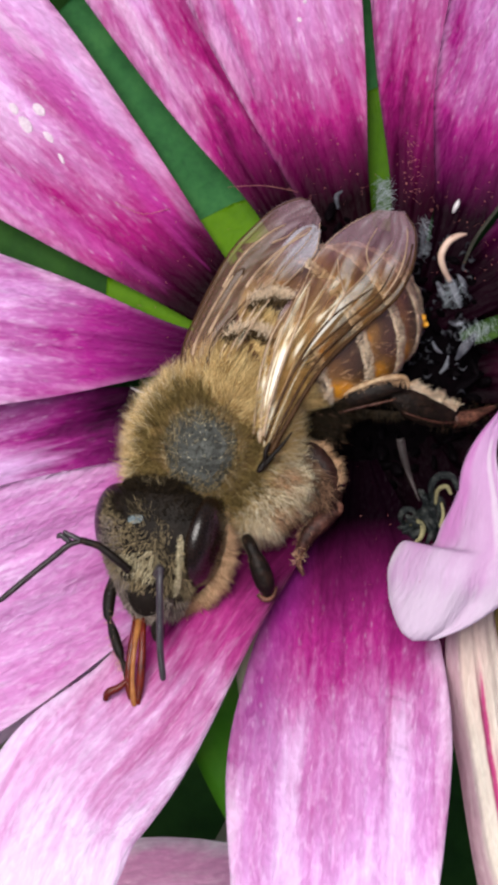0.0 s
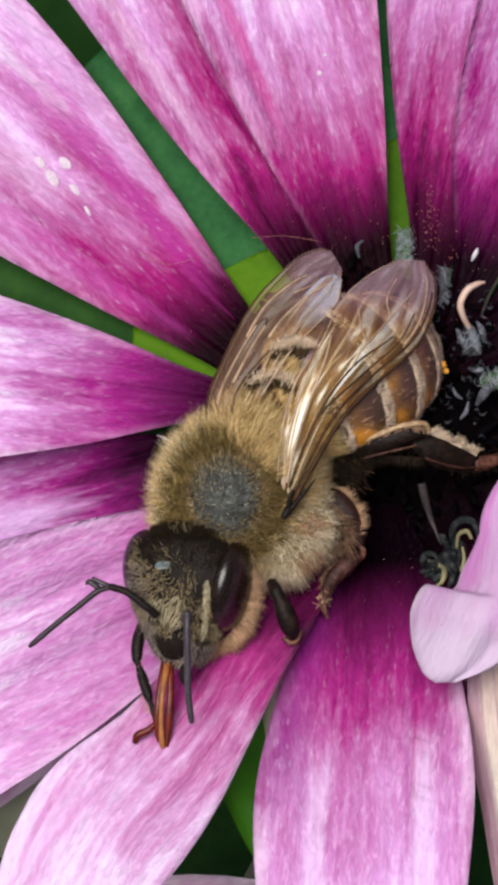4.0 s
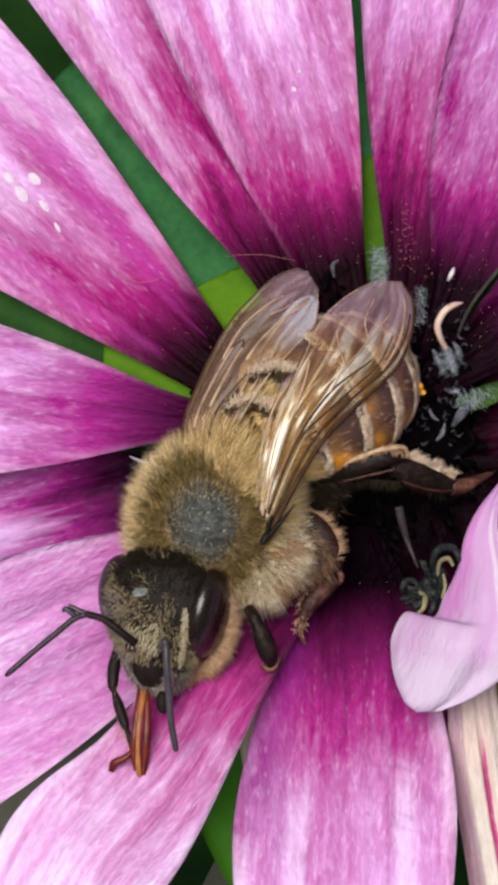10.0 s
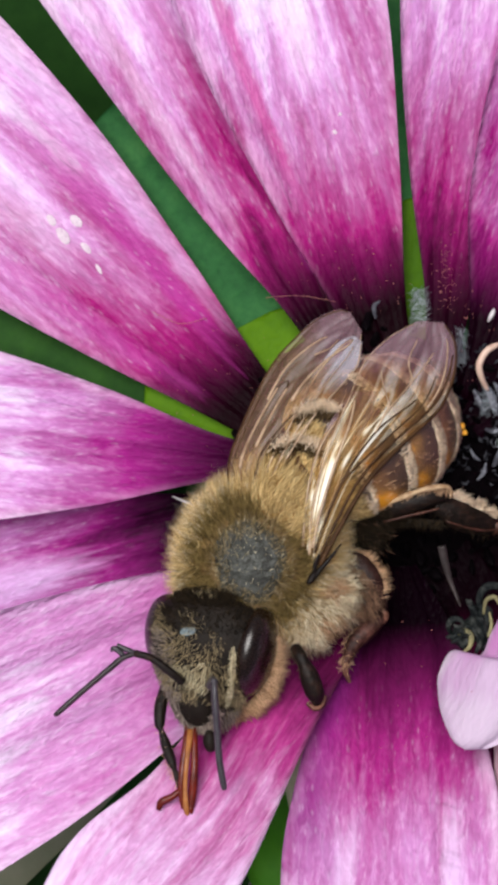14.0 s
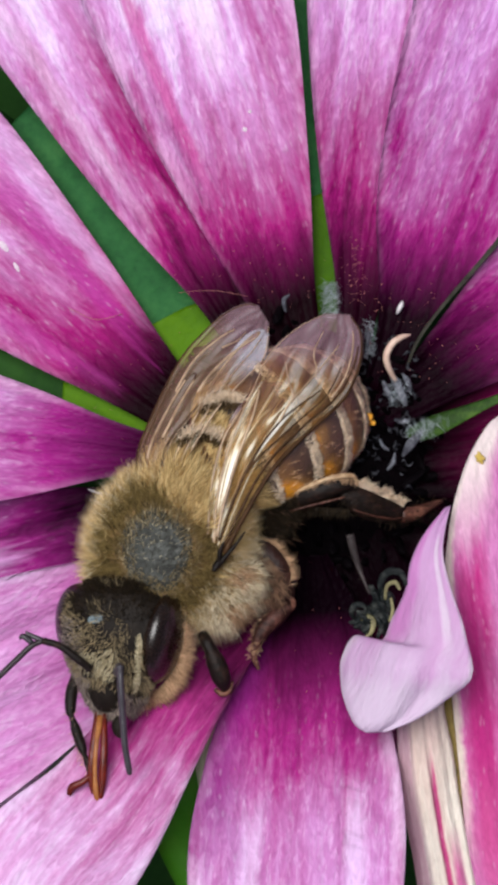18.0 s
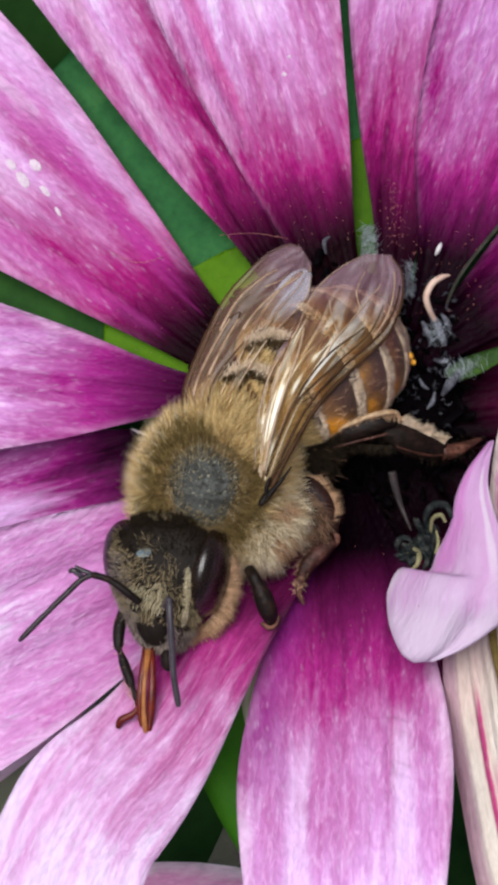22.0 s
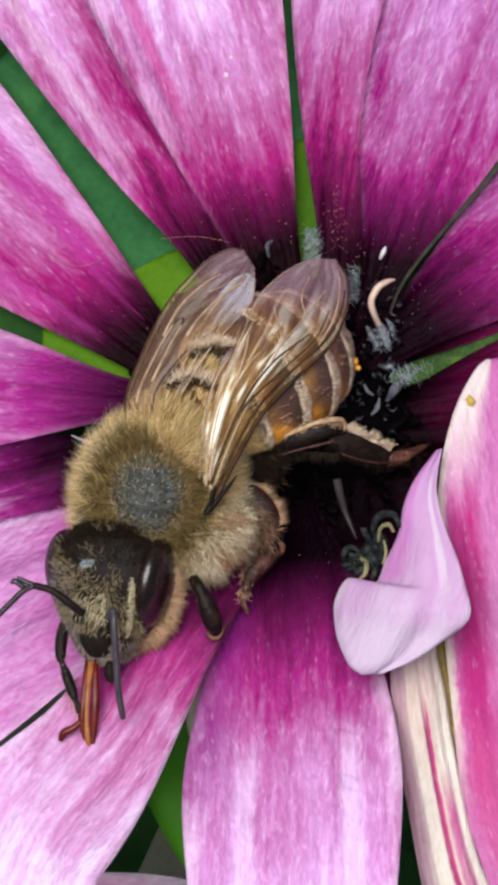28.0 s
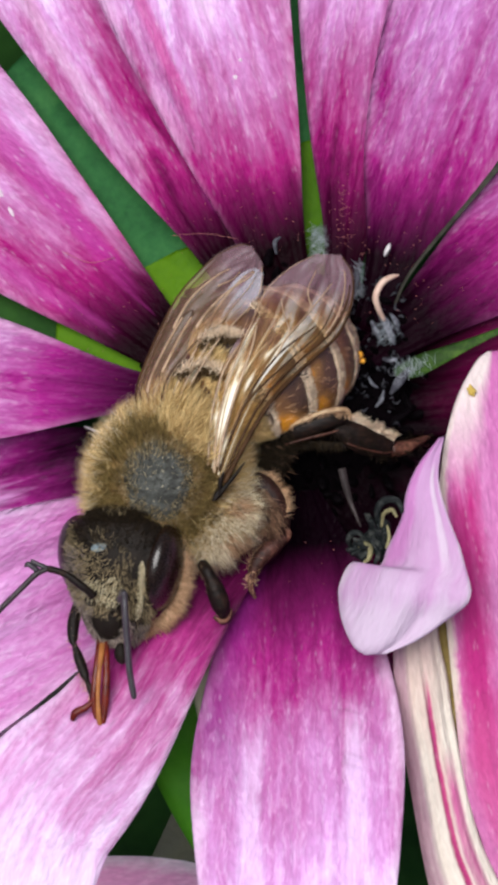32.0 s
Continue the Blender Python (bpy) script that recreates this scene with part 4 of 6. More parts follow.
# ---------------------------------------------------------------- disc florets
CX, CY = 2.3, 0.55
bm = bmesh.new()
bmesh.ops.create_uvsphere(bm, u_segments=32, v_segments=16, radius=1, matrix=Matrix.Translation(P(CX, CY, -1.1)) @ Matrix.Diagonal((0.0038, 0.0038, 0.0016, 1)))
disc = part("disc", bm, DISC, flower, "black disc of small florets")
v, f = tube_arrays([(0, 0, -0.9, 0.16), (0, 0, -0.2, 0.17), (0, 0, 0.05, 0.20), (0.03, 0, 0.28, 0.15), (0.06, 0.02, 0.48, 0.03)], 8, 12)
floret_mesh = bpy.data.meshes.new("floret")
floret_mesh.from_pydata([tuple(p * MM) for p in v], [], f)
floret_mesh.materials.append(FLORET)
floret_mesh.polygons.foreach_set("use_smooth", [True] * len(floret_mesh.polygons))
rnd = random.Random(77)
for i in range(230):
    r = 3.75 * math.sqrt((i + 0.5) / 230)
    a = i * 2.399963
    x, y = CX + r * math.cos(a), CY + r * math.sin(a)
    ob = new("floret", floret_mesh)
    k = rnd.uniform(0.4, 0.85)
    ob.matrix_world = Matrix.Translation(P(x, y, 0.35 * (1 - (r / 3.8) ** 2) + rnd.uniform(-0.25, 0.3))) @ pose(0, 0, 0, rnd.uniform(-40, 40), rnd.uniform(-40, 40), rnd.uniform(0, 360)) @ Matrix.Diagonal((k, k * rnd.uniform(0.6, 1.0), k * 1.1, 1))
    m_ = ob.matrix_world.copy()
    ob.parent = disc
    ob.matrix_world = m_

# open floret lobes, pale with hair
for rows in ([(4.15, 3.1, 0.5, 0.04), (4.24, 3.55, 0.75, 0.07), (4.20, 3.9, 0.8, 0.02)],
             [(4.75, 2.75, 0.7, 0.04), (4.95, 2.45, 0.9, 0.11), (5.1, 2.1, 0.9, 0.10), (5.2, 1.85, 0.8, 0.03)], [(4.6, 2.5, 0.6, 0.04), (4.72, 2.2, 0.8, 0.09), (4.85, 1.95, 0.8, 0.03)], [(5.1, 2.7, 0.6, 0.03), (5.25, 2.45, 0.8, 0.08), (5.3, 2.2, 0.7, 0.03)],
             [(5.1, 0.55, 0.5, 0.04), (5.3, 0.85, 0.7, 0.13), (5.5, 1.1, 0.7, 0.10), (5.6, 1.25, 0.6, 0.03)], [(4.9, 1.5, 0.5, 0.04), (5.1, 1.45, 0.7, 0.08), (5.3, 1.5, 0.7, 0.03)], [(4.7, 0.2, 0.6, 0.03), (4.85, 0.4, 0.8, 0.06), (4.9, 0.65, 0.8, 0.02)],
             [(4.5, 1.0, 0.8, 0.03), (4.6, 0.8, 0.9, 0.05), (4.75, 0.7, 0.9, 0.02)], [(2.1, 4.3, 0.4, 0.03), (2.05, 4.6, 0.6, 0.06), (2.2, 4.75, 0.6, 0.02)]):
    tube("floret_lobe", rows, LOBE, disc, "pale grey floret lobe", flat=0.5, seg=8, steps=14)
tube("style", [(5.30, 3.66, 1.25, 0.025), (5.08, 3.60, 1.35, 0.075), (4.84, 3.44, 1.4, 0.09), (4.68, 3.12, 1.35, 0.09), (4.74, 2.82, 1.2, 0.08), (4.92, 2.5, 0.9, 0.06)], STYLE, disc, "pink curved style", steps=30)
WHITE_HAIR = fur_material("white_hair", (0.20, 0.24, 0.26), (0.66, 0.71, 0.76))
rs = np.random.RandomState(81)
for cx, cy, cz, sx, sy, dx, dy, n in ((3.26, 4.62, -0.36, 0.20, 0.50, 1, 0.45, 260), (5.55, 1.25, 0.80, 0.35, 0.22, -0.3, 1, 110), (6.0, 1.40, 0.78, 0.3, 0.12, -0.3, 1, 20), (4.28, 3.55, 0.7, 0.10, 0.50, 1, -0.35, 90), (5.0, 2.2, 0.9, 0.25, 0.35, 1, 0.4, 80)):
    p = np.stack([cx + rs.uniform(-sx, sx, n), cy + rs.uniform(-sy, sy, n), cz + rs.uniform(-0.05, 0.1, n)], 1)
    flip = np.where(rs.rand(n) < 0.5, -1.0, 1.0)[:, None]
    turn = rs.normal(0, 0.5, n)
    d = np.stack([dx * np.cos(turn) - dy * np.sin(turn), dx * np.sin(turn) + dy * np.cos(turn), 0.25 + 0 * turn], 1)
    hairs("floret_hair", p, d * flip * np.array((1, 1, 0)) + np.array((0, 0, 0.25)), 0.24 * np.ones(n), 0.0042, WHITE_HAIR, disc, (0, 0, 0), 0.45, 82 + n, "white hair")
# small curled bits between the florets
rnd = random.Random(83)
bits = []
for _ in range(90):
    x, y = rnd.uniform(3.7, 5.5), rnd.uniform(-0.9, 3.7)
    q = rnd.uniform(0, 6.28)
    r = rnd.uniform(0.05, 0.16)
    z = rnd.uniform(0.35, 0.75) - 0.25 * max(x - 4.6, 0)
    bits.append([(x, y, z, 0.012), (x + r * math.cos(q), y + r * math.sin(q), z + 0.1, rnd.uniform(0.02, 0.05)), (x + r * 1.6 * math.cos(q + 0.7), y + r * 1.6 * math.sin(q + 0.7), z + 0.05, 0.01)])
tubes("floret_fluff", bits, plain_material("dark_grey_tip", [(0.008, 0.008, 0.012), (0.02, 0.02, 0.024), (0.12, 0.12, 0.14)], 1600, 0.5, spec=0.1), disc, "dark grey floret tips", kind="stuff")
tube("fringe", [(-2.1, -0.55, 0.3, 0.04), (-2.5, -0.46, 0.4, 0.035), (-2.8, -0.36, 0.45, 0.025), (-3.05, -0.25, 0.5, 0.01)], SILK, disc, "white petal fringe", steps=12)
for rows in ([(-0.7, 4.85, 0.0, 0.005), (0.2, 4.9, 0.0, 0.005), (1.1, 4.75, 0.0, 0.005)], [(-3.6, 4.5, -0.75, 0.008), (-2.9, 4.2, -0.7, 0.008), (-2.2, 4.35, -0.85, 0.008)]):
    tube("silk_thread", rows, SPECK, flower, "fine white thread", seg=5, steps=14)

# withered tip of the curled petal: a crumpled dark body with rolled, yellowed edges
def crumple(name, centre, radii, seed, material, parent, label=""):
    """A shrivelled lump with folds."""
    fr = Frame(centre, (1, 0.3, 0), (-0.3, 1, 0.2), radii)
    rnd_ = random.Random(seed)
    ph_ = [rnd_.uniform(0, 6.28) for _ in range(4)]

    def shape(un, q):
        k = 1 + 0.22 * math.sin(6 * un[0] + 4 * un[1] + ph_[0]) + 0.16 * math.sin(9 * un[1] - 7 * un[2] + ph_[1]) + 0.10 * math.sin(15 * un[0] + 8 * un[2] + ph_[2])
        return q * k
    return ellipsoid(name, fr, material, parent, label, shape)


tip = crumple("withered_tip", (4.52, -3.30, 4.55), (0.27, 0.58, 0.35), 1, WITHERED, flower, "shrivelled dark green petal tip")
crumple("withered_fold", (4.12, -3.58, 4.5), (0.36, 0.26, 0.32), 2, WITHERED, tip)
for mat, rows in ((WITHERED, [(4.50, -3.0, 4.7, 0.10), (4.46, -2.60, 4.9, 0.13), (4.66, -2.36, 5.0, 0.14), (4.95, -2.40, 5.1, 0.12), (5.08, -2.7, 5.2, 0.08)]),
                  (YELLOWED, [(4.56, -3.05, 4.8, 0.05), (4.60, -2.72, 5.02, 0.07), (4.80, -2.62, 5.15, 0.08), (4.92, -2.8, 5.2, 0.05)]),
                  (WITHERED, [(3.86, -3.60, 4.2, 0.06), (3.74, -3.40, 4.35, 0.10), (3.82, -3.20, 4.45, 0.12), (4.02, -3.20, 4.5, 0.10), (4.12, -3.36, 4.5, 0.05)]),
                  (YELLOWED, [(3.92, -3.58, 4.6, 0.06), (4.10, -3.46, 4.78, 0.09), (4.26, -3.58, 4.85, 0.10), (4.22, -3.84, 4.85, 0.08), (4.06, -3.98, 4.85, 0.04)]),
                  (YELLOWED, [(4.70, -3.0, 4.85, 0.04), (4.74, -3.3, 4.92, 0.06), (4.66, -3.6, 5.0, 0.05)]),
                  (WITHERED, [(4.36, -3.5, 4.8, 0.06), (4.46, -3.72, 4.95, 0.10), (4.36, -3.98, 5.05, 0.07)])):
    tube("withered_fold", [(*r[:3], r[3] * 0.72) for r in rows], mat, tip, flat=0.5, seg=8)

# pale pollen grains fallen on the feet of the petals; the wide groups stand in for glints
bpy.context.view_layer.update()
deps = bpy.context.evaluated_depsgraph_get()
rnd = random.Random(91)
grains = []
for cx, cy, sx, sy, n in ((3.95, 5.5, 0.13, 0.45, 90), (2.2, 4.9, 1.0, 0.4, 18), (5.4, 4.2, 0.7, 0.8, 12), (6.2, 3.2, 0.8, 0.5, 24), (-1.8, 3.6, 1.2, 0.8, 40), (5.0, 4.6, 1.0, 0.5, 40), (1.6, 5.2, 1.6, 0.7, 50), (-2.6, 1.4, 0.9, 0.6, 16), (2.8, -5.0, 0.9, 1.2, 20)):
    for _ in range(n):
        x, y = rnd.gauss(cx, sx), rnd.gauss(cy, sy)
        hit, place, nor, *_r = scene.ray_cast(deps, P(x, y, 9), Vector((0, 0, -1)))
        if hit and place.z > BASE - 0.0012:
            p = np.array(place - P(0, 0, 0)) / MM
            d = np.array((rnd.uniform(-1, 1), rnd.uniform(-1, 1), rnd.uniform(0, 0.4)))
            r = rnd.uniform(0.006, 0.019)
            grains.append([(*(p - d * r * 0.8), r * 0.5), (*p, r), (*(p + d * r * 0.8 + np.array((0, 0, r))), r * 0.5)])
tubes("pollen_dust", grains, SPECK, flower, "pale orange pollen grains and petal glints", seg=5, steps=4, kind="stuff")
tube("seed", [(4.98, 4.25, 0.35, 0.03), (5.03, 4.36, 0.42, 0.06), (5.09, 4.48, 0.42, 0.06), (5.13, 4.58, 0.38, 0.02)], SILK, flower, "tiny white seed", seg=8, steps=10)

# thin white ellipsoids laid on the petal surface
PALE_SPOT = plain_material("white_stain", [(0.46, 0.32, 0.42), (0.64, 0.56, 0.60)], 4000, 0.6, 0.0001, spec=0.1)
for k, (x, y, rx, ry) in enumerate(((-5.95, 6.45, 0.30, 0.16), (-5.60, 6.85, 0.24, 0.12), (-5.35, 6.15, 0.22, 0.09), (-6.25, 6.85, 0.20, 0.12), (-5.0, 5.6, 0.18, 0.05), (1.05, 9.1, 0.08, 0.06), (1.18, 9.55, 0.06, 0.05))):
    hit, place, nor, *_r = scene.ray_cast(deps, P(x, y, 9), Vector((0, 0, -1)))
    if hit:
        ellipsoid("white_stain", Frame(np.array(place - P(0, 0, 0)) / MM, (-0.62 + 0.2 * math.sin(5 * k), 0.78, 0.0), (-0.78, -0.62, 0.0), (rx * 0.85, ry, 0.016)), PALE_SPOT, flower, "flat white spot", nu=20, nv=12)
crumple("pollen_crumb", (6.95, 0.45, 3.98), (0.10, 0.13, 0.03), 5, fur_material("yellow_pollen", (0.55, 0.38, 0.08), (0.65, 0.48, 0.14)), flower, "yellow pollen crumb")

# ---------------------------------------------------------------- a second flower below
other = empty("flower", P(-20.0, -17.0, -7.0), "pink african daisy lower down on its own stalk", "flower")
for k in range(11):
    b_ = 7 + k * 360 / 11
    dx, dy = math.cos(radians(b_)), math.sin(radians(b_))
    sheet("petal", radial(-20.0 + 3.4 * dx, -17.0 + 3.4 * dy, dx, dy, (-1, 3, 9, 15, 20), (-7, -6.4, -5.4, -4.6, -4.4), (0.6, 1.6, 2.6, 2.9, 2.4), FLAT[:5]), PALE_ROSE, other, seed=100 + k, nu=24, nv=11)
bm = bmesh.new()
bmesh.ops.create_uvsphere(bm, u_segments=24, v_segments=12, radius=1, matrix=Matrix.Translation(P(-20.0, -17.0, -7.4)) @ Matrix.Diagonal((0.004, 0.004, 0.002, 1)))
part("disc", bm, FLORET, other, "black disc")
bm = bmesh.new()
bmesh.ops.create_cone(bm, cap_ends=True, segments=12, radius1=0.002, radius2=0.0016, depth=BASE - 0.0085, matrix=Matrix.Translation((-0.020, -0.017, (BASE - 0.0085) / 2)))
part("stalk", bm, DARK_GREEN, other)
# ---------------------------------------------------------------- the bee
bee = empty("bee", P(-0.5, -1.5, 2.4), "honey bee with golden furry thorax and folded brown wings", "bee")

# thorax
TH = Frame((-0.85, -1.75, 2.62), (0.78, -0.62, 0.0), (0.60, 0.76, -0.15), (1.72, 1.95, 1.80))
thorax = ellipsoid("thorax", TH, UNDERFUR, bee, "furry thorax")
PC = np.array((-1.15, -1.85, 4.5))
BACK = np.array((0.62, 0.76, -0.05))
u = sphere_points(36000, 3)
pts, nrm = TH.at(u * TH.r), TH.normal(u)
rs = np.random.RandomState(4)
away = np.hypot((pts[:, 0] - PC[0] - 0.06) / 0.92, (pts[:, 1] - PC[1]) / 1.02)
grow = np.clip((away - 0.66) / 0.75, 0, 1)
grow[pts[:, 2] < 3] = 1
keep = (rs.rand(len(u)) < grow ** 1.2) & (pts[:, 2] > 1.2)
flank = (pts - np.array((0.5, -2.5, 3.2))) @ np.array((0.75, -0.55, 0.2)) + rs.normal(0, 0.15, len(u)) > -0.05
ahead = (pts - PC) @ BACK
inner = ((away + rs.normal(0, 0.14, len(u)) < 1.62) | ((ahead + rs.normal(0, 0.15, len(u)) < -0.9) & (np.abs((pts - PC) @ TH.ax[0] - 0.25) < 1.15))) & (pts[:, 2] > 3) & (ahead < 1.15)
top_, low_, in_ = keep & ~flank & ~inner, keep & flank & ~inner, keep & inner
hairs("fur", pts[in_], nrm[in_] + 0.25 * BACK, (0.26 + 0.28 * grow)[in_], 0.008, BROWN_FUR, thorax, 0.25 * BACK, 0.36, 23, "olive brown fur round the shield", 0.34)
hairs("fur", pts[top_], nrm[top_] + 0.30 * BACK, (0.30 + 0.38 * grow)[top_], 0.0085, GOLD_FUR, thorax, 0.30 * BACK, 0.34, 5, "golden fur", 0.36)
hairs("fur", pts[low_], nrm[low_] + np.array((0.1, -0.2, 0.1)), 0.72 * np.ones(low_.sum()), 0.009, PALE_FUR, thorax, (0.1, -0.2, 0.0), 0.36, 6, "pale fur on the flank", 0.42)
some = (pts[:, 2] > 3) & (away < 1.15) & (away > 0.62) & (np.arange(len(u)) % 2 == 0)
hairs("fur", pts[some], nrm[some] + 0.4 * BACK, 0.2 * np.ones(some.sum()), 0.008, FACE_FUR, thorax, 0.2 * BACK, 0.35, 7)
# long wisps that stand out round the outline
rim_ = (np.abs(nrm[:, 2]) < 0.5) & (pts[:, 2] > 2.2) & (np.arange(len(u)) % 9 == 0)
hairs("fur", pts[rim_], nrm[rim_] + np.array((0, 0, 0.35)), 0.80 * np.ones(rim_.sum()), 0.0065, PALE_FUR, thorax, 0.2 * BACK, 0.4, 27, "pale wisps")
# short dark and pale hair scattered over the shield
bare = (pts[:, 2] > 3) & (away < 0.95) & (np.arange(len(u)) % 3 == 0)
hairs("shield_hair", pts[bare], nrm[bare] + 0.9 * BACK, 0.20 * np.ones(bare.sum()), 0.006, DARK_FUR, thorax, 0.4 * BACK, 0.4, 28, "short dark hair")
bare = (pts[:, 2] > 3) & (away < 1.05) & (((pts - PC) @ TH.ax[0] < -0.15) & (np.arange(len(u)) % 11 == 0) | (np.arange(len(u)) % 37 == 0))
hairs("shield_hair", pts[bare], nrm[bare] + 0.6 * BACK, 0.16 * np.ones(bare.sum()), 0.011, FACE_PALE, thorax, 0.3 * BACK, 0.5, 29, "pale hair tufts")
# bare shield on the back, level with the skin round it


def shield_patch():
    verts, faces = [], []
    nr_, na = 10, 36
    for i in range(nr_ + 1):
        for j in range(na):
            a_ = 2 * math.pi * j / na
            wob = 1 + 0.06 * math.sin(3 * a_ + 1) + 0.04 * math.sin(5 * a_)
            x = PC[0] + 0.92 * i / nr_ * math.cos(a_) * wob
            y = PC[1] + 1.14 * i / nr_ * math.sin(a_) * wob
            loc = (np.array((x, y, 0)) - TH.c)
            # height of the thorax over that place
            o, d = loc @ TH.ax.T / TH.r, np.array((0, 0, 1.0)) @ TH.ax.T / TH.r
            bq = o @ d
            t_ = (-bq + math.sqrt(max(bq * bq - (d @ d) * (o @ o - 1), 0.0))) / (d @ d)
            verts.append((x, y, t_ + 0.035 - 0.05 * (i / nr_) ** 6))
    for i in range(nr_):
        for j in range(na):
            k_ = (j + 1) % na
            faces.append((i * na + j, (i + 1) * na + j, (i + 1) * na + k_, i * na + k_))
    return verts, faces


v_, f_ = shield_patch()
solid("shield", v_, f_, PATCH, thorax, "bare grey-black shield")
# lower flank towards the legs
FLK = Frame((0.50, -2.80, 2.60), (0.78, -0.62, 0), (0.62, 0.78, 0), (0.72, 1.10, 1.05))
flankpart = ellipsoid("flank", FLK, UNDERFUR, thorax)
u = sphere_points(4500, 21)
pts, nrm = FLK.at(u * FLK.r), FLK.normal(u)
k = (pts[:, 2] > 2.2) & ((pts[:, 0] - TH.c[0]) ** 2 + (pts[:, 1] - TH.c[1]) ** 2 > 1.2)
mix_ = k & (np.sin(6 * pts[:, 0] + 3) + np.sin(7 * pts[:, 1]) + pts[:, 0] - 1.0 > 0.5)
k &= ~mix_
hairs("fur", pts[mix_], nrm[mix_] + np.array((0.2, -0.2, 0)), 0.5 * np.ones(mix_.sum()), 0.010, RUFF_FUR, flankpart, (0.15, -0.2, 0), 0.45, 24, "tan fur")
hairs("fur", pts[k], nrm[k] + np.array((0.2, -0.2, 0)), 0.62 * np.ones(k.sum()), 0.0105, PALE_FUR, flankpart, (0.15, -0.2, 0), 0.42, 22, "pale fur")
# hair tuft over the waist
SC = Frame((-0.22, -0.28, 2.95), (0.86, -0.50, 0), (0.50, 0.86, -0.1), (1.20, 0.66, 0.85))
tuft = ellipsoid("scutellum", SC, UNDERFUR, bee)
u = sphere_points(4000, 8)
pts, nrm = SC.at(u * SC.r), SC.normal(u)
k = pts[:, 2] > 2.9
hairs("fur", pts[k], nrm[k] + 0.8 * BACK, 0.62 * np.ones(k.sum()), 0.0115, GOLD_FUR, tuft, 0.5 * BACK, 0.22, 9, "golden fur")
# wing root knob
ellipsoid("tegula", Frame((0.42, -2.16, 4.36), (0.8, -0.6, 0), (0.6, 0.8, -0.3), (0.10, 0.25, 0.12)), LEG, bee, "glossy black wing root")
for rows in ([(0.44, -2.20, 4.40, 0.05), (0.60, -1.98, 4.46, 0.06), (0.86, -1.68, 4.42, 0.042), (1.10, -1.36, 4.34, 0.02)], [(0.46, -2.12, 4.42, 0.05), (0.47, -1.86, 4.50, 0.06), (0.56, -1.62, 4.48, 0.03)]):
    tube("wing_hinge", rows, LEG, bee, "dark brown wing hinge", seg=8, steps=16, flat=0.7)

# head
HD = Frame((-2.10, -4.25, 3.55), (0.95, -0.05, 0.30), (0.02, 0.95, 0.30), (1.56, 1.76, 1.02))
OUTLINE = ((-1.0, 0.22), (-0.85, 0.38), (-0.6, 0.53), (-0.3, 0.74), (0.0, 0.92), (0.25, 1.0), (0.5, 0.97), (0.8, 0.74), (1.0, 0.30))


def head_shape(un, q):
    """A rounded triangle: broad over the eyes, narrow at the chin."""
    want = np.interp(un[1], [a for a, _ in OUTLINE], [b for _, b in OUTLINE])
    return q * np.array((min(want / max(math.sqrt(max(1 - un[1] ** 2, 0)), 0.12), 2.0), 1.0, 1.0))


head = ellipsoid("head", HD, SHELL, bee, "dark hairy head", head_shape)
EYES = []
for sx in (-1, 1):
    E_ = Frame(HD.at((1.10 if sx > 0 else -1.02, 0.24 if sx > 0 else 0.32, -0.18 if sx > 0 else -0.36)), HD.ax[0] - HD.ax[1] * 0.20 * sx, HD.ax[1] + 0.2 * sx * HD.ax[0], (0.53 if sx > 0 else 0.66, 1.17, 1.02))
    EYES.append(E_)
    ellipsoid("compound_eye", E_, EYE, head, "glossy black-brown eye")
ellipsoid("ocellus", Frame(HD.at((-0.24, 0.92, 0.77)), HD.ax[0] + 0.2 * HD.ax[1], HD.ax[1], (0.27, 0.19, 0.09)), VERTEX, head, "grey-blue glossy crown")
u = sphere_points(20000, 11)
q = u * HD.r
q = np.array([head_shape(a, b) for a, b in zip(u, q)])
pts, nrm = HD.at(q), HD.normal(u)
free = np.ones(len(u), bool)
for E_ in EYES:
    loc = (pts - E_.c) @ E_.ax.T / E_.r
    free &= (loc ** 2).sum(1) > 0.98
face = free & (u[:, 2] > 0.15)
lowface = face & (u[:, 1] > -0.72) & (u[:, 1] < 0.64 - 0.45 * np.clip(u[:, 0] + 0.1, 0, 0.6) + 0.1 * np.sin(7 * u[:, 0])) & ~((np.abs(u[:, 0] + 0.08) < 0.42) & (u[:, 1] < -0.46))
vertex_ = face & (u[:, 1] >= 0.55)
lowface &= (np.sin(5 * u[:, 0] + 7 * u[:, 1]) + np.sin(11 * u[:, 0] - 6 * u[:, 1] + 1) + rs.normal(0, 0.7, len(u)) > -0.5)
hairs("face_hair", pts[lowface], nrm[lowface] + np.array((0, -0.3, 0)), 0.16 * np.ones(lowface.sum()), 0.0095, FACE_FUR, head, (0, -0.3, 0), 0.4, 12, "short tan hair")
sel = vertex_ & (np.arange(len(u)) % 2 == 0)
back_ = (u[:, 1] > 0.88) & (u[:, 2] > -0.5)
hairs("crown_hair", pts[back_], nrm[back_] + np.array((0, 0.4, 0.3)), 0.16 * np.ones(back_.sum()), 0.010, DARK_FUR, head, (0, 0.3, 0), 0.4, 19, "brown hair at the back of the head")
hairs("crown_hair", pts[sel], nrm[sel], 0.20 * np.ones(sel.sum()), 0.008, DARK_FUR, head, (0, 0.2, 0), 0.4, 13)
mid_ = face & (np.hypot((u[:, 0] + 0.12) / 0.30, (u[:, 1] + 0.04) / 0.25) < 1.0 + 0.3 * np.sin(9 * u[:, 0])) & (np.arange(len(u)) % 2 == 0)
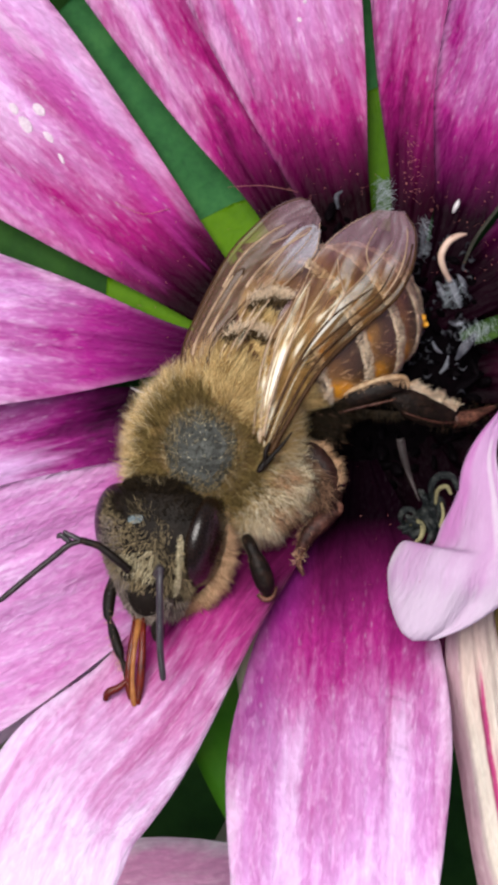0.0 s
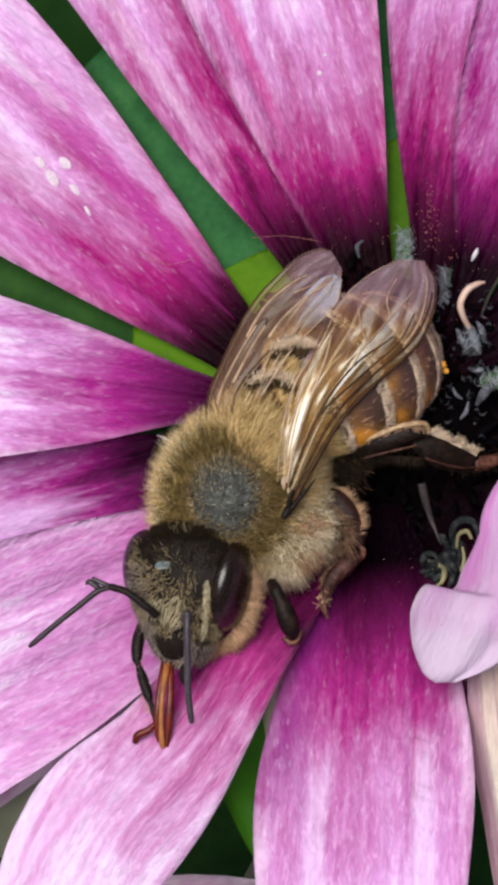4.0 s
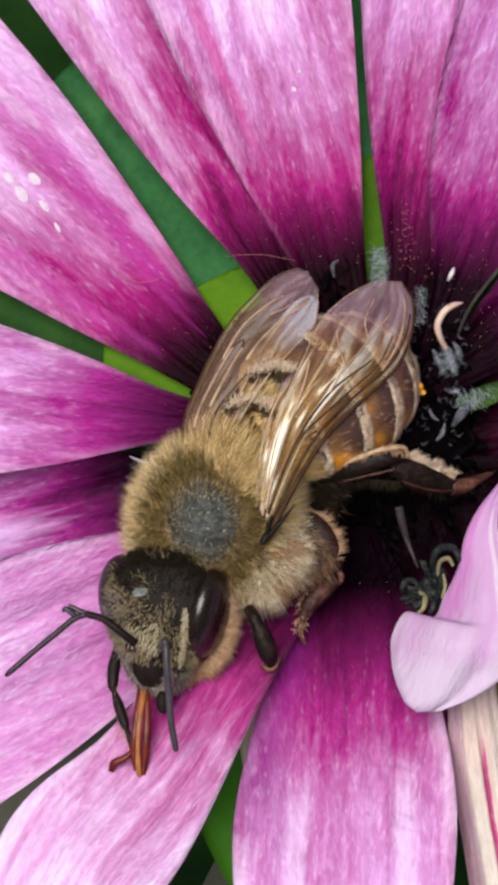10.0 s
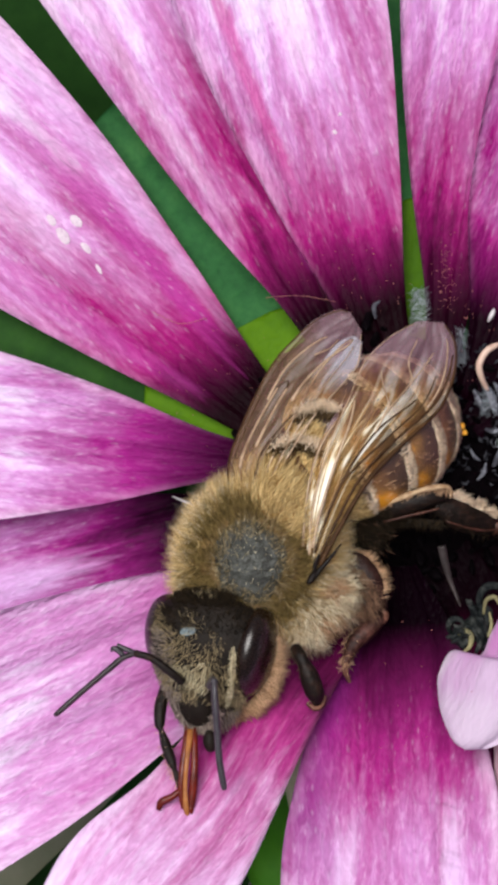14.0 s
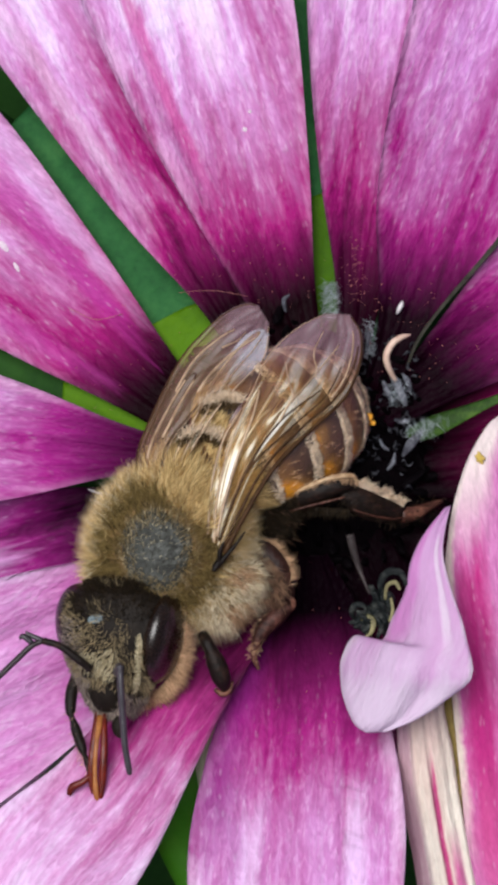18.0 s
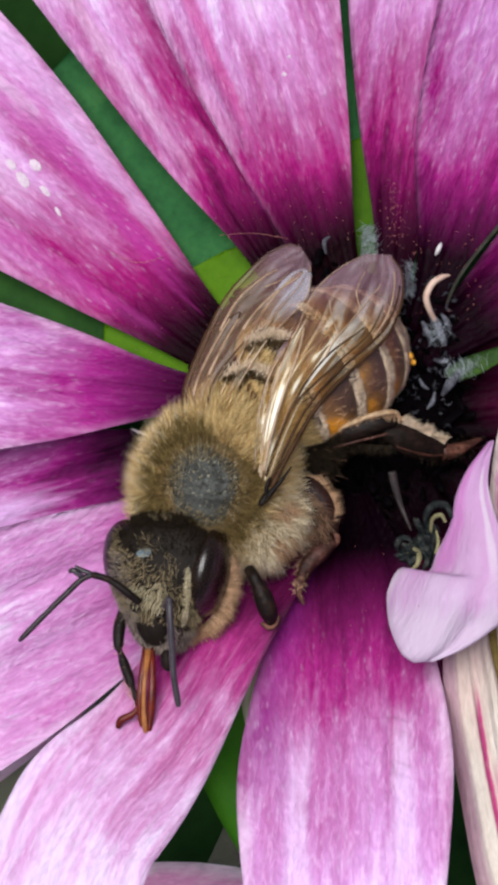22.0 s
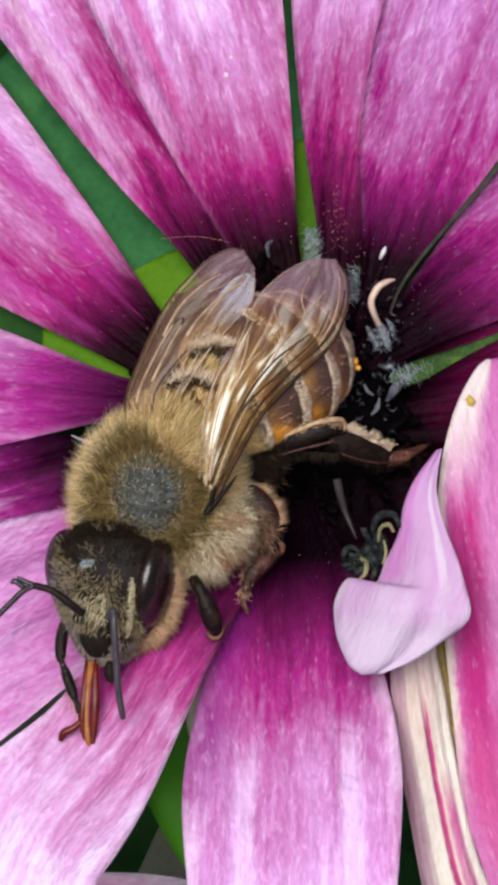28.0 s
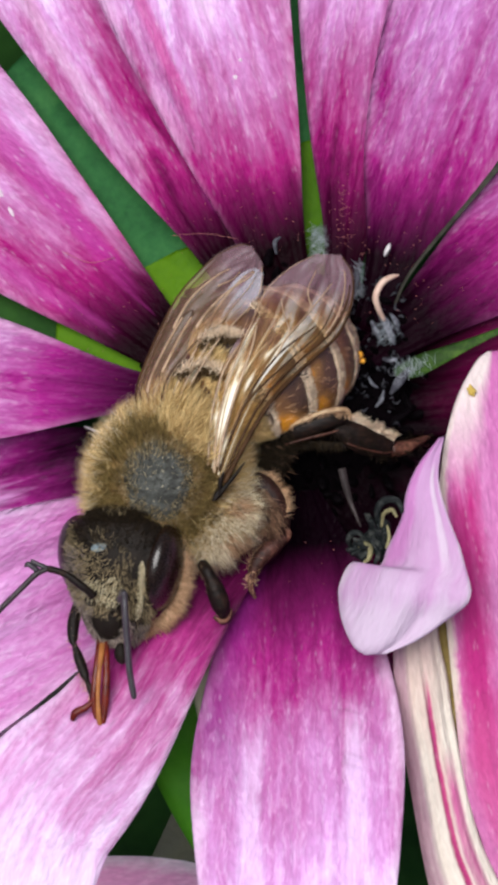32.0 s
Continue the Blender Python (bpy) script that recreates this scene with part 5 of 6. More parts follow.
hairs("face_hair", pts[mid_], nrm[mid_] + np.array((0, -0.5, 0)), 0.26 * np.ones(mid_.sum()), 0.012, FACE_PALE, head, (0, -0.5, 0), 0.3, 14, "golden tuft between the antennae")
# longer taupe hair on the cheek and the crown, black pits round the antennae
CHEEK_FUR = fur_material("taupe_face_fur", (0.11, 0.080, 0.062), (0.50, 0.41, 0.35))
cheek = face & (u[:, 0] < -0.36) & (u[:, 1] < 0.52) & (u[:, 1] > -0.5) & (np.arange(len(u)) % 2 == 1)
hairs("face_hair", pts[cheek], nrm[cheek] + np.array((0, 0.2, 0)), 0.22 * np.ones(cheek.sum()), 0.009, CHEEK_FUR, head, (0, 0.2, 0), 0.35, 35, "taupe hair on the cheek")
crown = vertex_ & (u[:, 0] < 0.25) & (np.sin(9 * u[:, 0] + 2) + np.sin(13 * u[:, 1] + 5 * u[:, 0]) > 0.5) & (np.arange(len(u)) % 3 == 0)
hairs("crown_hair", pts[crown], nrm[crown] + np.array((0, 0.3, 0)), 0.24 * np.ones(crown.sum()), 0.008, FACE_FUR, head, (0, 0.3, 0), 0.4, 36, "brown tufts on the crown")
for at, r in (((-0.52, -0.42, 0.88), 0.17), ((0.12, -0.50, 0.90), 0.17)):
    ellipsoid("antenna_socket", Frame(HD.at(at), HD.ax[0], HD.ax[1], (r, r * 0.9, 0.14)), SHELL, head, "black pit round the antenna", nu=20, nv=12)
lip = face & (u[:, 1] < -0.62) & (np.abs(u[:, 0]) > 0.16) & (np.arange(len(u)) % 2 == 0)
hairs("face_hair", pts[lip], nrm[lip] + np.array((0, -0.8, 0)), 0.22 * np.ones(lip.sum()), 0.009, CHEEK_FUR, head, (0, -0.6, 0), 0.35, 37, "taupe hair beside the mouth")
# ruff behind the eye
ang = np.linspace(-2.0, 0.9, 2600) + np.random.RandomState(15).normal(0, 0.03, 2600)
rr = 1 + np.random.RandomState(16).uniform(-0.1, 0.02, 2600)
ruff = HD.at(np.stack([np.cos(ang) * 1.56 * rr, np.sin(ang) * 1.66 * rr, -0.25 - 0.35 * np.random.RandomState(17).rand(2600)], 1))
hairs("ruff", ruff, np.stack([np.cos(ang), np.sin(ang), 0 * ang], 1) @ HD.ax, 0.40 * np.ones(2600), 0.009, RUFF_FUR, head, (0.15, -0.15, 0.1), 0.3, 18, "tan hair behind the eye")
# pale line of hair along the inner edge of each eye
for E_, sx in ((EYES[1], 1),):
    n_ = 210
    t_ = np.linspace(-0.95, 0.55, n_)
    row = np.array([HD.at((0.90 - 0.14 * t * t + 0.08 * t, 0.1 + 1.0 * t, 1.02 * math.sqrt(max(1 - (0.80 / 1.56) ** 2 - ((0.1 + t) / 1.76) ** 2, 0)) - 0.02)) for t in t_])
    hairs("eye_edge_hair", row, np.tile(HD.ax[2] - 0.3 * sx * HD.ax[0], (n_, 1)), 0.20 * np.ones(n_), 0.012, FACE_PALE, head, (0, -0.2, 0), 0.35, 33 + sx, "pale hair beside the eye")
# mouth
ellipsoid("clypeus", Frame(HD.at((-0.16, -0.94, 0.66)), HD.ax[0], HD.ax[1], (0.46, 0.56, 0.32)), SHELL, head, "glossy dark face plate")
tube("labrum", [(*HD.at((-0.80, -0.55, 0.72)), 0.10), (*HD.at((-0.64, -1.0, 0.68)), 0.17), (*HD.at((-0.42, -1.42, 0.58)), 0.17), (*HD.at((-0.05, -1.58, 0.55)), 0.17), (*HD.at((0.30, -1.42, 0.58)), 0.16), (*HD.at((0.46, -1.0, 0.68)), 0.12)], BROWN_LIP, head, "grey-brown upper lip", steps=20)
lip_ = spline([tuple(HD.at(p)) for p in ((-0.80, -0.55, 0.85), (-0.64, -1.0, 0.82), (-0.42, -1.42, 0.72), (-0.05, -1.58, 0.70), (0.30, -1.42, 0.72), (0.46, -1.0, 0.82))], 520) + np.random.RandomState(38).normal(0, 0.06, (520, 3))
hairs("face_hair", lip_, np.tile((0.0, -0.5, 0.6), (520, 1)), 0.17 * np.ones(520), 0.008, CHEEK_FUR, head, (0, -0.5, 0), 0.4, 39, "taupe hair on the lip")
ellipsoid("mandible", Frame((-2.08, -6.22, 3.98), (1, 0.1, 0), (0, 1, 0.1), (0.17, 0.28, 0.2)), SHELL, head, "dark mandible")
# tongue and its sheaths
tongue = tube("tongue", [(-2.56, -5.95, 3.75, 0.08), (-2.64, -6.7, 4.10, 0.06), (-2.68, -7.3, 4.05, 0.055), (-2.66, -7.85, 3.98, 0.07), (-2.62, -8.06, 3.95, 0.05)], BLADE, head, "amber tongue", flat=0.5)
tube("tongue_sheath", [(-2.62, -5.75, 3.5, 0.06), (-2.66, -6.1, 3.8, 0.075), (-2.75, -6.9, 4.0, 0.085), (-2.79, -7.5, 3.98, 0.07), (-2.74, -7.88, 3.95, 0.04)], TONGUE, tongue, flat=0.5)
tube("tongue_sheath", [(-2.48, -5.75, 3.5, 0.07), (-2.46, -6.1, 3.8, 0.08), (-2.46, -6.9, 4.02, 0.10), (-2.50, -7.5, 3.98, 0.10), (-2.54, -8.0, 3.95, 0.05)], TONGUE, tongue, flat=0.5)
tube("tongue_tip", [(-2.80, -7.42, 3.95, 0.07), (-3.02, -7.60, 3.95, 0.09), (-3.26, -7.72, 3.92, 0.10), (-3.34, -7.92, 3.90, 0.06)], TONGUE, tongue, steps=16)

# antennae: the long last joint turns on its elbow
def pivoted(ob, place):
    """Moves a mesh's origin to a place, so that it can turn there."""
    p = P(*place)
    ob.data.transform(Matrix.Translation(-p))
    ob.matrix_basis = Matrix.Translation(p)
    return ob


scape = tube("antenna", [(-2.75, -4.75, 4.55, 0.10), (-3.10, -4.46, 4.68, 0.10), (-3.5, -4.17, 4.66, 0.09), (-3.92, -4.04, 4.62, 0.09)], LEG, head, "black antenna with bent elbow")
ELBOW_L = (-4.05, -4.10, 4.62)
flagellum_left = pivoted(tube("flagellum", [(-3.92, -4.06, 4.62, 0.06), (-4.22, -4.16, 4.62, 0.075), (-4.60, -4.46, 4.6, 0.074), (-5.2, -4.95, 4.55, 0.072), (-5.75, -5.42, 4.5, 0.072), (-5.90, -5.55, 4.48, 0.04)], DARK_ANTENNA, scape, steps=34), ELBOW_L)
tubes("elbow_hair", [[(-4.18, -4.10, 4.62, 0.07), (-4.42, -3.92, 4.66, 0.07), (-4.50, -4.0, 4.66, 0.03)], [(-3.9, -4.05, 4.6, 0.07), (-4.28, -3.88, 4.62, 0.06), (-4.34, -3.80, 4.62, 0.02)]], ANTENNA, scape)
scape2 = tube("antenna", [(-2.10, -4.85, 4.55, 0.10), (-2.02, -4.68, 4.85, 0.10), (-1.98, -4.72, 5.1, 0.09)], ANTENNA, head, "black antenna pointing forward")
ELBOW_R = (-1.98, -4.72, 5.05)
flagellum_right = pivoted(tube("flagellum", [(-1.98, -4.72, 5.05, 0.07), (-1.98, -5.0, 5.1, 0.085), (-1.93, -5.8, 4.95, 0.088), (-1.88, -6.6, 4.8, 0.085), (-1.78, -7.25, 4.66, 0.078), (-1.75, -7.36, 4.64, 0.04)], ANTENNA, scape2, steps=34), ELBOW_R)

# abdomen in six overlapping plates on an axis that bends down towards the tip
AXIS = spline([(0.05, 0.20, 2.25, 0.95), (0.80, 0.68, 2.40, 1.64), (1.65, 1.14, 2.10, 1.82), (2.45, 1.60, 1.50, 1.80), (3.05, 1.98, 0.75, 1.42), (3.32, 2.16, 0.20, 0.70), (3.38, 2.20, 0.00, 0.10)], 241)
ALEN = np.concatenate([[0], np.cumsum(np.linalg.norm(np.diff(AXIS[:, :3], axis=0), axis=1))])
ADIR = np.gradient(AXIS[:, :3], axis=0)
ADIR /= np.linalg.norm(ADIR, axis=1)[:, None]


def ring(s, q, grow=1.0):
    """Points and outward directions on the abdomen at shares s of its length and angles q round it, and the way towards its tip."""
    s, q = np.broadcast_arrays(np.asarray(s, float), np.asarray(q, float))
    at = np.clip(s, 0, 1) * ALEN[-1]
    c = np.stack([np.interp(at, ALEN, AXIS[:, k]) for k in range(3)], -1)
    w = np.interp(at, ALEN, AXIS[:, 3])
    d = np.stack([np.interp(at, ALEN, ADIR[:, k]) for k in range(3)], -1)
    side = np.cross(d, (0, 0, 1.0))
    side /= np.linalg.norm(side, axis=-1, keepdims=True)
    up = np.cross(side, d)
    high = np.where(np.sin(q) > 0, 0.84, 0.66)
    out = side * np.cos(q)[..., None] + up * (np.sin(q) * high)[..., None]
    return c + out * (w * grow)[..., None], out, d


def plate(s0, s1, nu=72, nv=12):
    """One back plate: a ring that swells a little and ends in a lip over the next one."""
    f = np.linspace(0, 1, nv + 1)
    swell = 1.0 + 0.030 * f ** 0.7
    swell[-1] = 0.985
    pts, _, _ = ring((s0 + (s1 - s0) * f)[:, None], (2 * math.pi * np.arange(nu) / nu)[None], swell[:, None])
    faces = [(i * nu + j, i * nu + (j + 1) % nu, (i + 1) * nu + (j + 1) % nu, (i + 1) * nu + j) for i in range(nv) for j in range(nu)]
    ob = solid("abdomen_plate", pts.reshape(-1, 3), faces, PLATE, abdomen)
    lay = ob.data.uv_layers.new(name="UVMap")
    idx = np.empty(len(ob.data.loops), np.int32)
    ob.data.loops.foreach_get("vertex_index", idx)
    turn = np.arange(nu) / nu
    uvs = np.stack([np.repeat(f, nu), np.tile(np.where(turn > 0.75, turn - 1, turn), nv + 1)], 1)
    lay.data.foreach_set("uv", uvs[idx].ravel())
    return ob


pts, _, _ = ring(np.linspace(0, 1, 41)[:, None], (2 * math.pi * np.arange(40) / 40)[None], 0.96)
abdomen = solid("abdomen", pts.reshape(-1, 3), [(i * 40 + j, i * 40 + (j + 1) % 40, (i + 1) * 40 + (j + 1) % 40, (i + 1) * 40 + j) for i in range(40) for j in range(40)], SHELL, bee, "banded amber and brown abdomen")
cuts = (0.0, 0.245, 0.43, 0.61, 0.775, 0.89, 0.985)
for i in range(6):
    pl = plate(cuts[i], cuts[i + 1] + 0.02)
    rs = np.random.RandomState(40 + i)
    # felt of pale hair along the hind edge
    n = (1600, 3200, 4200, 5200, 3600, 1500)[i]
    q = rs.uniform(-0.55, math.pi + 0.55, n)
    at = cuts[i + 1] + rs.uniform(-0.026, 0.012, n)
    pts, nr, d = ring(at, q, 1.02)
    hairs("hair_band", pts, nr * 0.35 + d, 0.14 * np.ones(n), 0.012, BAND_FUR, pl, 0.25 * d[0], 0.24, 50 + i, "pale hair band")
    # thin hair over the plate, thick and golden on the first one
    n = (4600, 200, 120, 120, 240, 600)[i]
    q = rs.uniform(0.0, math.pi, n)
    at = rs.uniform(cuts[i] + (0.115 if i == 0 else 0.03), cuts[i + 1] - (0.055 if i == 0 else 0.02), n)
    pts, nr, d = ring(at, q, 1.02)
    hairs("fuzz", pts, nr * 0.5 + d, (0.36 if i == 0 else 0.13) * np.ones(n), 0.0095 if i == 0 else 0.005, GOLD_FUR if i == 0 else RUFF_FUR, pl, 0.5 * d[0], 0.3, 60 + i, "golden fuzz" if i == 0 else "thin pale hair")

GROOVE_FUR = fur_material("groove_fur", (0.010, 0.006, 0.003), (0.13, 0.08, 0.035))
# dark grooves across the waist with pale hair beyond each
for row, seed in (([(-0.48, 0.84, 3.72), (0.0, 1.02, 3.86), (0.62, 0.80, 3.98)], 66), ([(0.05, 1.62, 3.72), (0.50, 1.82, 3.86), (1.0, 1.74, 3.98)], 68)):
    rs = np.random.RandomState(seed)
    at = spline(row, 420) + np.array((0, 0, -0.10)) + rs.normal(0, 0.06, (420, 3)) * np.array((1.6, 1, 0.5))
    hairs("waist_hair", at, np.tile((0.3, 0.6, 0.5), (420, 1)), 0.15 * np.ones(420), 0.010, GROOVE_FUR, abdomen, (0.1, 0.2, 0), 0.4, seed, "dark hair in the groove of the waist")
    at = spline(row, 360) + np.array((0.03, 0.16, -0.08)) + rs.normal(0, 0.06, (360, 3)) * np.array((1.6, 1, 0.5))
    hairs("waist_hair", at, np.tile((0.2, 0.7, 0.5), (360, 1)), 0.22 * np.ones(360), 0.010, BAND_FUR, abdomen, (0.1, 0.2, 0), 0.4, seed + 1, "pale hair beyond the dark groove")


# wings
def wing(name, lead, trail, material, parent, label, sag=0.12, seed=0):
    """A membrane between two edges, each a row of x, y, z in millimetres, with veins on it."""
    nu, nv = 44, 18
    a, b = spline(lead, nu), spline(trail, nu)
    rnd = random.Random(seed)
    rows = []
    for i in range(nu):
        for j in range(nv):
            f = j / (nv - 1)
            p = a[i] * (1 - f) + b[i] * f
            p = p + np.array((0, 0, sag * math.sin(math.pi * f) * math.sin(math.pi * i / (nu - 1)) + 0.035 * math.sin(f * 15 + i * 0.12 + seed)))
            rows.append(p)
    grid = np.array(rows).reshape(nu, nv, 3)
    verts = np.concatenate([grid.reshape(-1, 3), grid.reshape(-1, 3) - np.array((0, 0, 0.012))])
    n = nu * nv
    faces = []
    for i in range(nu - 1):
        for j in range(nv - 1):
            k = i * nv + j
            faces.append((k, k + nv, k + nv + 1, k + 1))
            faces.append((n + k, n + k + 1, n + k + nv + 1, n + k + nv))
    for i in range(nu - 1):
        for j in (0, nv - 1):
            k = i * nv + j
            faces.append((k, k + nv, n + k + nv, n + k))
    for j in range(nv - 1):
        for i in (0, nu - 1):
            k = i * nv + j
            faces.append((k, k + 1, n + k + 1, n + k))
    ob = solid(name, verts, faces, material, parent, label)
    lay = ob.data.uv_layers.new(name="UVMap")
    uv = np.array([(i * 0.16, j * 0.14) for i in range(nu) for j in range(nv)] * 2)
    idx = np.empty(len(ob.data.loops), np.int32)
    ob.data.loops.foreach_get("vertex_index", idx)
    lay.data.foreach_set("uv", uv[idx].ravel())

    def on(u_, f_):
        x, y = u_ * (nu - 1), f_ * (nv - 1)
        i, j = min(int(x), nu - 2), min(int(y), nv - 2)
        x, y = x - i, y - j
        g = grid
        return (g[i, j] * (1 - x) * (1 - y) + g[i + 1, j] * x * (1 - y) + g[i, j + 1] * (1 - x) * y + g[i + 1, j + 1] * x * y)

    def vein(path, rad, mat, lab=""):
        pts_ = spline(path, 12)
        tube("vein", [(*(on(min(max(p, 0), 1), min(max(q_, 0), 1)) + np.array((0, 0, 0.01))), rad * 0.62 * (1 - 0.5 * k_ / 11)) for k_, (p, q_) in enumerate(pts_)], mat, ob, lab, seg=6, steps=26)
    return ob, vein


_, vein = wing("wing", [(-1.58, -0.25, 3.30), (-1.68, 0.52, 2.90), (-1.30, 1.62, 2.35), (-0.62, 3.02, 1.85), (0.02, 3.78, 1.62), (0.55, 4.25, 1.60), (1.08, 4.48, 1.64), (1.40, 4.42, 1.70)],
                [(-1.0, 0.0, 3.70), (-0.78, 0.80, 3.75), (-0.30, 1.45, 3.75), (0.25, 2.05, 3.55), (0.85, 2.50, 3.10), (1.30, 2.80, 2.60), (1.60, 3.20, 2.20), (1.68, 3.95, 1.85)], CLEAR_MEMBRANE, bee, "clear mauve wing folded over the back", seed=1)
for path, rad, mat in (([(0, 0.02), (0.5, 0.015), (0.97, 0.03)], 0.055, VEIN), ([(0, 0.16), (0.35, 0.13), (0.72, 0.07)], 0.03, VEIN), ([(0.12, 0.38), (0.26, 0.34), (0.40, 0.36)], 0.065, VEIN_PALE), ([(0.20, 0.62), (0.32, 0.55), (0.42, 0.52)], 0.065, VEIN_PALE),
                       ([(0.36, 0.30), (0.50, 0.26), (0.66, 0.30), (0.72, 0.33)], 0.05, VEIN_PALE), ([(0.42, 0.52), (0.44, 0.44), (0.40, 0.36)], 0.04, VEIN), ([(0.40, 0.74), (0.55, 0.64), (0.72, 0.62), (0.88, 0.66)], 0.06, VEIN_PALE), ([(0.02, 0.88), (0.22, 0.90), (0.45, 0.97)], 0.05, VEIN),
                       ([(0.60, 0.44), (0.70, 0.50), (0.78, 0.46)], 0.035, VEIN_PALE), ([(0.45, 0.98), (0.75, 0.99), (0.98, 0.97)], 0.03, VEIN_PALE)):
    vein(path, rad, mat)
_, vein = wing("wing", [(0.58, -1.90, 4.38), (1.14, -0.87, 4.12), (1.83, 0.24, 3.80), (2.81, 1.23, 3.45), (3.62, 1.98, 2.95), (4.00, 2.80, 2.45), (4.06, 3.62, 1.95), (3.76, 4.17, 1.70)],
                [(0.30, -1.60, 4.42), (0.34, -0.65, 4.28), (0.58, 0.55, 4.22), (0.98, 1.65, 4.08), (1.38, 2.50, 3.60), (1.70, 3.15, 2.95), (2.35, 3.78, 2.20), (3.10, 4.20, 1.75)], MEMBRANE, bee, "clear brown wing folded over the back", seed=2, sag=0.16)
for path, rad, mat in (([(0, 0.02), (0.25, 0.012), (0.5, 0.012), (0.66, 0.02)], 0.115, VEIN), ([(0.6, 0.015), (0.8, 0.02), (0.98, 0.03)], 0.06, VEIN), ([(0, 0.22), (0.30, 0.17), (0.55, 0.10), (0.80, 0.06)], 0.065, VEIN), ([(0.02, 0.55), (0.25, 0.47), (0.42, 0.45), (0.58, 0.30)], 0.065, VEIN), ([(0.03, 0.75), (0.22, 0.72), (0.40, 0.80), (0.52, 0.90)], 0.075, VEIN_PALE),
                       ([(0.25, 0.47), (0.36, 0.30), (0.50, 0.22), (0.70, 0.20)], 0.05, VEIN), ([(0.42, 0.45), (0.52, 0.50), (0.66, 0.42), (0.80, 0.30)], 0.045, VEIN_PALE), ([(0.0, 0.93), (0.25, 0.95), (0.55, 0.97)], 0.06, VEIN_PALE),
                       ([(0.52, 0.50), (0.60, 0.68), (0.68, 0.78)], 0.04, VEIN_PALE), ([(0.66, 0.42), (0.75, 0.55), (0.86, 0.58)], 0.035, VEIN_PALE), ([(0.56, 0.14), (0.70, 0.12), (0.88, 0.14)], 0.045, VEIN_PALE), ([(0.55, 0.98), (0.8, 0.985), (0.98, 0.98)], 0.025, VEIN_PALE)):
    vein(path, rad, mat)

# hind wings tucked under the fore wings
_, vein = wing("hind_wing", [(-0.9, 0.1, 3.50), (-0.5, 0.95, 3.55), (0.0, 1.85, 3.40), (0.45, 2.80, 2.75), (1.05, 3.60, 2.15), (1.50, 3.82, 2.0)], [(-0.5, 0.2, 3.75), (-0.05, 1.0, 3.85), (0.48, 1.80, 3.80), (1.05, 2.42, 3.25), (1.58, 3.00, 2.45), (1.70, 3.65, 2.05)], SILVER_MEMBRANE, bee, "silvery hind wing under the fore wing", seed=3, sag=0.05)
for path, rad in (([(0, 0.1), (0.5, 0.08), (0.95, 0.2)], 0.06), ([(0, 0.6), (0.4, 0.55), (0.9, 0.5)], 0.035), ([(0.1, 0.97), (0.6, 0.97), (0.98, 0.9)], 0.04)):
    vein(path, rad, VEIN_PALE)
_, vein = wing("hind_wing", [(0.44, -1.70, 4.32), (0.95, -0.5, 3.95), (1.45, 0.6, 3.85), (1.95, 1.6, 3.60), (2.3, 2.4, 3.05)], [(0.15, -1.4, 4.30), (0.22, -0.3, 4.12), (0.45, 0.8, 4.10), (0.85, 1.65, 4.00), (1.4, 2.4, 3.55)], MEMBRANE, bee, "clear hind wing under the fore wing", seed=4, sag=0.06)
for path, rad in (([(0, 0.5), (0.4, 0.45), (0.9, 0.35)], 0.06), ([(0, 0.1), (0.4, 0.2), (0.95, 0.1)], 0.05), ([(0, 0.95), (0.5, 0.95), (0.95, 0.8)], 0.05), ([(0.4, 0.45), (0.6, 0.7), (0.9, 0.75)], 0.035)):
    vein(path, rad, VEIN_PALE)

# legs
hind = tube("hind_leg", [(1.9, -0.7, 2.1, 0.30), (2.6, -0.42, 2.6, 0.30), (3.3, -0.22, 2.75, 0.26), (3.78, -0.16, 2.65, 0.16)], LEG, bee, "brown hind leg on the disc", flat=0.8)
tube("femur_edge", [(2.25, -0.42, 2.72, 0.03), (2.75, -0.20, 2.98, 0.07), (3.10, -0.06, 3.04, 0.055), (3.45, 0.02, 3.06, 0.075), (3.80, 0.02, 2.96, 0.06), (3.92, -0.22, 2.8, 0.03)], LEG_TAN, hind, "pale tan upper edge")
tibia = tube("tibia", [(3.5, -0.45, 2.6, 0.16), (3.95, -0.58, 2.4, 0.36), (4.45, -0.74, 2.1, 0.42), (4.95, -0.86, 1.75, 0.30), (5.1, -0.90, 1.6, 0.18)], LEG, hind, "broad dark pollen basket", flat=0.45)
tube("tarsus", [(5.0, -0.98, 1.65, 0.2), (5.35, -0.92, 1.45, 0.2), (5.7, -0.78, 1.3, 0.13), (5.95, -0.66, 1.15, 0.08), (6.1, -0.62, 0.95, 0.04)], LEG_RED, hind, "reddish foot")
tube("claw", [(6.05, -0.62, 1.0, 0.05), (6.18, -0.56, 0.9, 0.04), (6.22, -0.6, 0.8, 0.015)], LEG, hind, seg=6, steps=8)
rs = np.random.RandomState(70)
t_ = rs.rand(240)
edge = np.stack([3.9 + 1.2 * t_, -0.18 - 0.42 * t_ - 0.12 * t_ ** 2, 2.75 - 0.8 * t_], 1)
hairs("basket_hair", edge, np.tile((0.55, 0.45, 0.35), (240, 1)), 0.30 * np.ones(240), 0.014, BAND_FUR, tibia, (0.3, -0.4, 0), 0.25, 71, "tan hair fringe")
edge = np.stack([2.2 + 1.5 * t_, -0.75 - 0.1 * t_, 2.3 + 0.3 * t_], 1)
